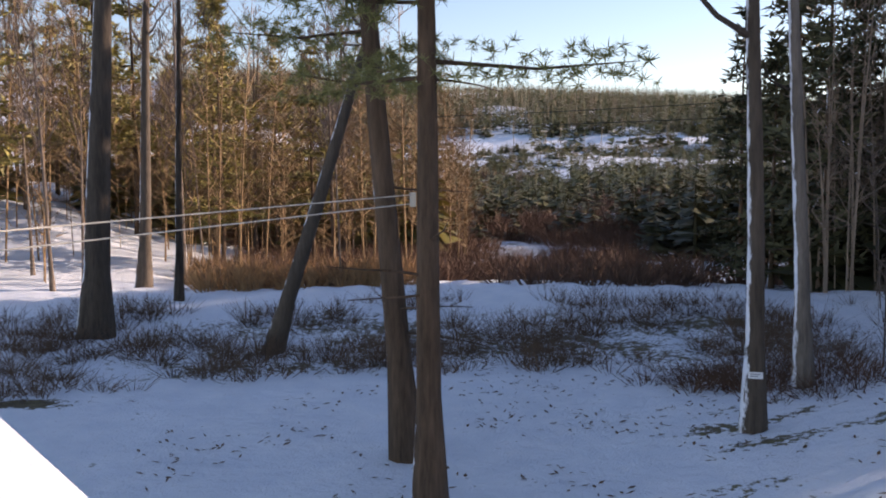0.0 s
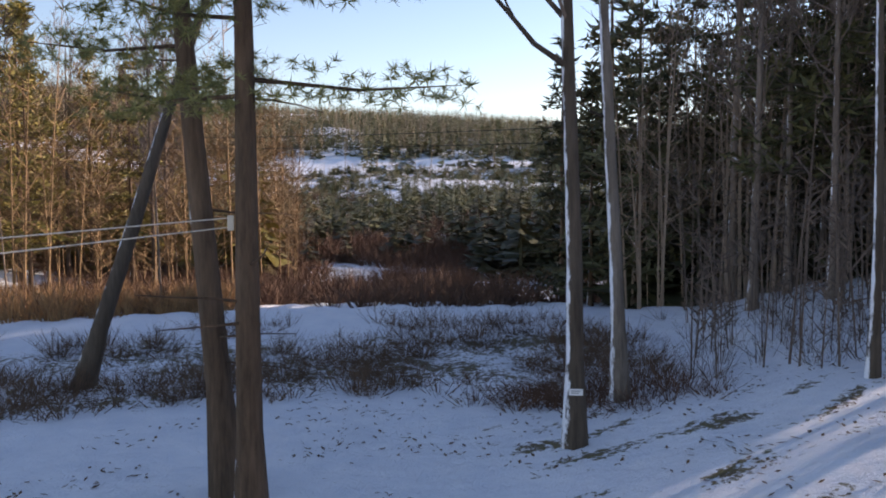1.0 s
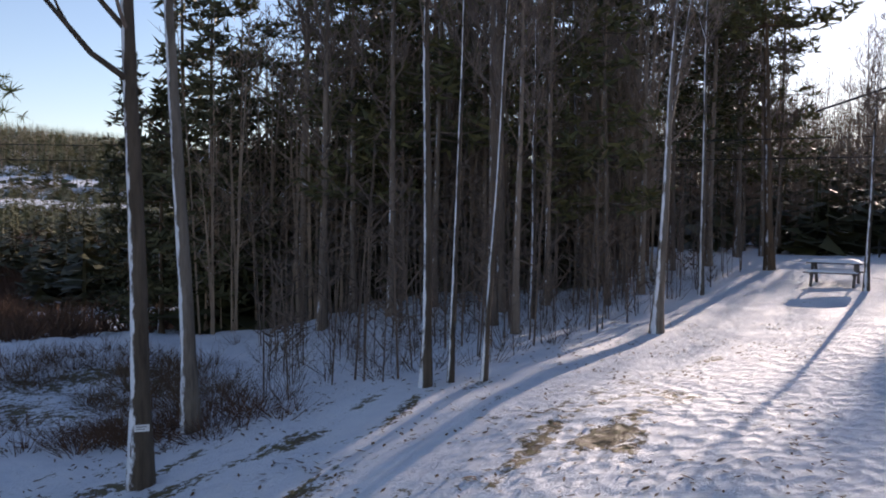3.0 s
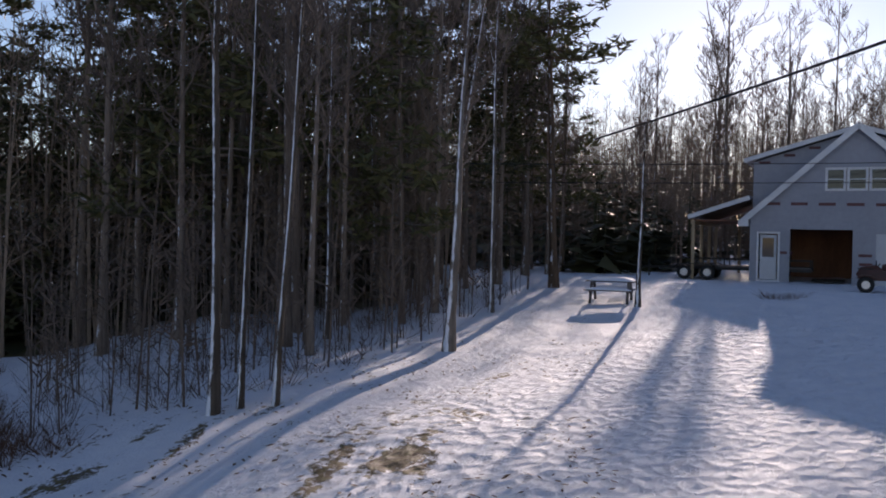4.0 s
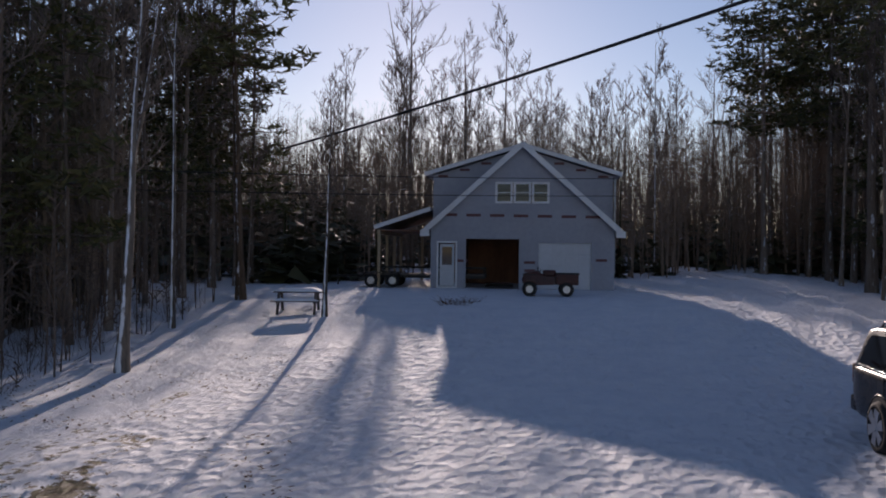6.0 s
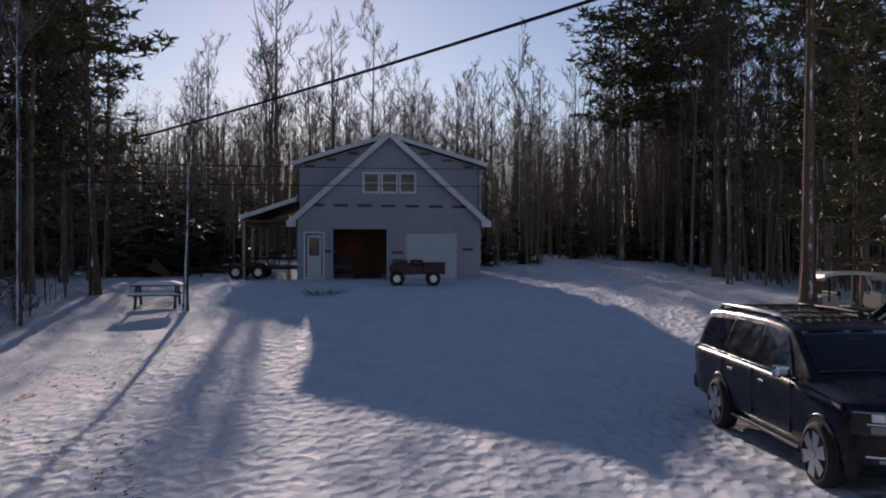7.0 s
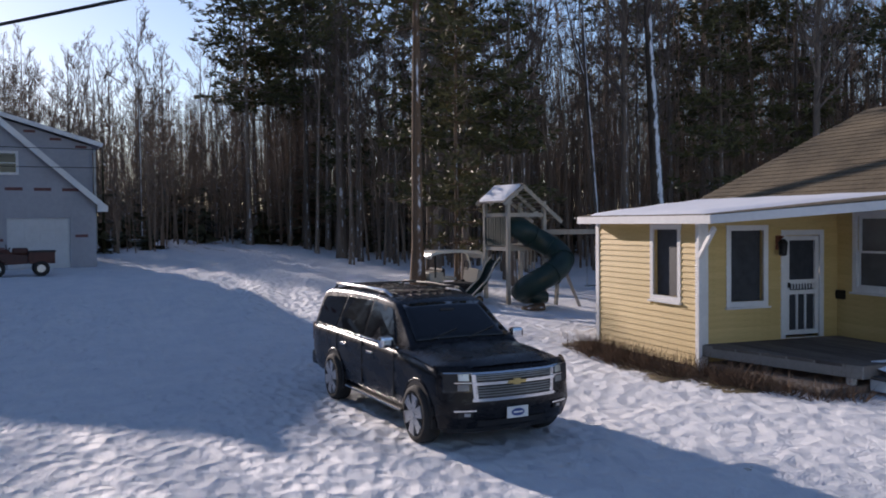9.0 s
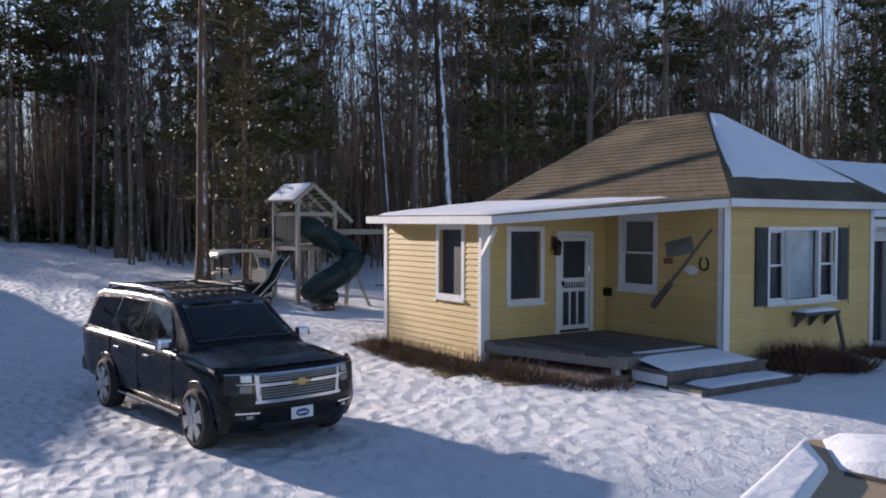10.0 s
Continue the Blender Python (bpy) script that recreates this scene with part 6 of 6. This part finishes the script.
cable("clothesline", (-.87, 10.82, 2.66), (-5.85, 2.6, 2.46), .0, .008, LINE_PALE, "pale sunlit clothesline tied to a pine trunk", "rope")
cable("clothesline", (-.87, 10.82, 2.55), (-5.86, 2.6, 2.3), .0, .008, LINE_PALE, "pale sunlit clothesline tied to a pine trunk", "rope")
cable("service_cable", (34.4, 18.6, 7.55), (18.0, -3.2, 8.9), .12, .045, CABLE, "thick dark service cable sagging across the yard", "cable")
cable("power_line", (42.9, 4.7, 6.75), (-14, 66, 6.9), 1.0, .018, CABLE, "thin black power line running past the garage", "cable")
cable("power_line", (42.9, 4.75, 5.9), (-14, 66, 6.2), .9, .018, CABLE, "thin black power line running past the garage", "cable")

# pole that carries the service cable, beyond the picnic table
def cable_tree_clip():
    k = empty("cable_clamp", pose(-.87, 10.82, 2.6), "small pale insulator on the pine trunk", "insulator")
    part("knob", boxed(-.04, .04, -.06, .0, -.09, .09, .01), BEIGE, k)


cable_tree_clip()


def tree_sign():
    x, y = 4.40, 13.36
    s = empty("sign", pose(x - .06, y - .185, terrain(x, y) + .92, 0, 0, -18), "small white notice nailed to a tree trunk", "sign")
    part("board", boxed(-.11, .11, 0, .012, -.05, .055, .002), WHITE_TRIM, s)
    for k in range(2):
        part("bar", boxed(-.08, .07 - k * .03, -.004, -.001, .015 - k * .035, .03 - k * .035), GREY_METAL, s)


tree_sign()


def own_roof():
    """Snowy corners of the roof on which the view opens."""
    r = empty("porch_roof", pose(0, 0, 0), "snow-covered corner of the near porch roof", "roof")
    a, b = Vector((-1.25, 1.52, 2.56)), Vector((-1.05, 1.40, 2.46))
    e = a - b
    p0, p3 = a + e * 3.5, b - e * 4
    out = Vector((-1.1, -1.3, -.05))
    part("sheathing", prismed([p0 + out * .07, p3 + out * .07, p3 + out, p0 + out], (0, 0, -.03)), LUMBER, r)
    snow_sheet("eave_snow", [p0 + Vector((.004, .006, .0)), p3 + Vector((.004, .006, .0)), p3 + out, p0 + out], .025, "bright sunlit snow on the near roof edge", None, 14, 0)
    for cx, cy, top in ((-1.55, 1.2, 2.5), (-1.15, .2, 2.1), (-2.6, .4, 2.5)):
        part("post", boxed(cx - .06, cx + .06, cy - .06, cy + .06, terrain(cx, cy) - .1, top, .006), LUMBER, r)
    for cx, cy in ((.2, -1.4), (.2, -2.28), (.68, -2.2), (.6, -1.3)):
        part("post", boxed(cx - .06, cx + .06, cy - .06, cy + .06, terrain(cx, cy) - .1, 2.48, .006), LUMBER, r)
    part("tie_beam", beamed((-2.6, .4, 2.3), (.2, -1.5, 2.3), .09, .14), LUMBER, r)
    q = [Vector((.74, -.72, 2.57)), Vector((1.24, -1.75, 2.57)), Vector((.75, -2.38, 2.57)), Vector((.1, -2.38, 2.57)), Vector((.1, -1.2, 2.57))]
    part("roof_board", prismed(q, (0, 0, -.1)), LUMBER, r, "tan roof board with a dark seam")
    part("seam", beamed((1.03, -1.58, 2.573), (.3, -1.72, 2.573), .012, .008), DARK_WOOD, r)
    snow_sheet("eave_snow", [(.74, -.71, 2.57), (1.25, -1.77, 2.57), (1.06, -1.58, 2.57), (.78, -1.05, 2.57)], .025, "lumpy snow along the near roof edge", None, 14, .3)
    snow_sheet("eave_snow", [(1.25, -1.75, 2.57), (.75, -2.4, 2.57), (.6, -1.72, 2.57), (1.06, -1.58, 2.57)], .025, "lumpy snow along the near roof edge", None, 12, .3)


own_roof()


# plants along the house
def bed_plants():
    v, f = [], []
    for _ in range(240):
        u = rng.random()
        lx = -3.4 + 7.0 * u
        q = HM @ Vector((lx, .35 + rng.uniform(-.15, .5) - (.05 - .22 * lx if lx < 0 else 0), 0))
        clump(v, f, q.x, q.y, rng.uniform(.12, .45), .3, 14, .008)
    stuff("garden_bed", v, f, BRUSH, "dead brown garden plants along the house", "plants")
    for lx, ly, hh, lab in ((-3.6, -4.6, .55, "bare brown shrub against the yellow wall"), (-3.9, -5.2, .5, "bare brown shrub against the yellow wall"), (-3.7, -7.6, .3, "low brown shrub at the wall corner")):
        q = HM @ Vector((lx, ly, 0))
        v, f = [], []
        for _ in range(70):
            clump(v, f, q.x + rng.uniform(-.4, .4), q.y + rng.uniform(-.4, .4), hh * rng.uniform(.6, 1.15), .4, 20, .011)
        tagged(new("shrub", listed("shrub", v, f, BRUSH_RED)), lab, "shrub", "shrubs by the house")
    # small bush on the yard before the garage
    v, f = [], []
    for _ in range(10):
        clump(v, f, 31.5 + rng.uniform(-.5, .5), 9.5 + rng.uniform(-.6, .6), .35, .4, 14, .01)
    tagged(new("shrub", listed("shrub", v, f, BRUSH)), "low dry shrub poking out of the shaded snow", "shrub")


bed_plants()


# boughs of the two near pines
def boughs():
    for (x, y, z, hx, hy, ln) in ((-.69, 10.8, 4.3, .9, .3, 3.0), (-.69, 10.8, 4.1, -.8, .2, 1.8), (-.69, 10.8, 5.0, -.6, -.3, 1.6), (-1.5, 12.8, 5.0, -.9, .3, 2.4), (-1.5, 12.8, 4.4, .4, -.7, 1.6), (-.69, 10.8, 5.4, .7, -.4, 2.0)):
        v, f = [], []
        d = Vector((hx, hy, 0)).normalized()
        base = Vector((0, 0, 0))
        ob = empty("pine_bough", pose(x, y, z), "low green pine bough reaching over the lawn", "branch", "low pine boughs")
        tube(v, f, [base, base + d * ln * .5 + Vector((0, 0, -.05)), base + d * ln + Vector((0, 0, .1))], [.03, .02, .006], 4)
        part("stem", listed("stem", v, f, BARK_PINE, True), BARK_PINE, ob)
        v, f = [], []
        for i in range(90):
            s = rng.uniform(.1, 1.0)
            q = base + d * ln * s + Vector((rng.uniform(-.45, .45), rng.uniform(-.45, .45), rng.uniform(-.25, .25)))
            tuft(v, f, q, rng.uniform(.1, .17), 20, .8, .06)
        part("needles", listed("needles", v, f, NEAR_NEEDLES), NEAR_NEEDLES, ob)


NEAR_NEEDLES = needles("near_pine_needles", (0.09, 0.1, 0.03), (0.26, 0.25, 0.09))
boughs()


def forked_limb():
    for (x, y, z, hx, hy, hz, ln, r) in ((4.3, 13.4, 4.9, -.85, .25, .6, 3.6, .055), (5.95, 15.86, 4.35, -.85, .25, .35, .9, .04), (4.28, 13.42, 5.6, -.7, .3, .75, 2.8, .05)):
        v, f = [], []
        limb(v, f, Vector((x, y, z)), Vector((hx, hy, hz)), ln, r, 4 if ln > 2 else 2, 5, .12)
        tagged(new("limb", listed("limb", v, f, BARK_GREY)), "crooked snow-dusted limb of a leafless tree", "branch", "forked limbs")


forked_limb()
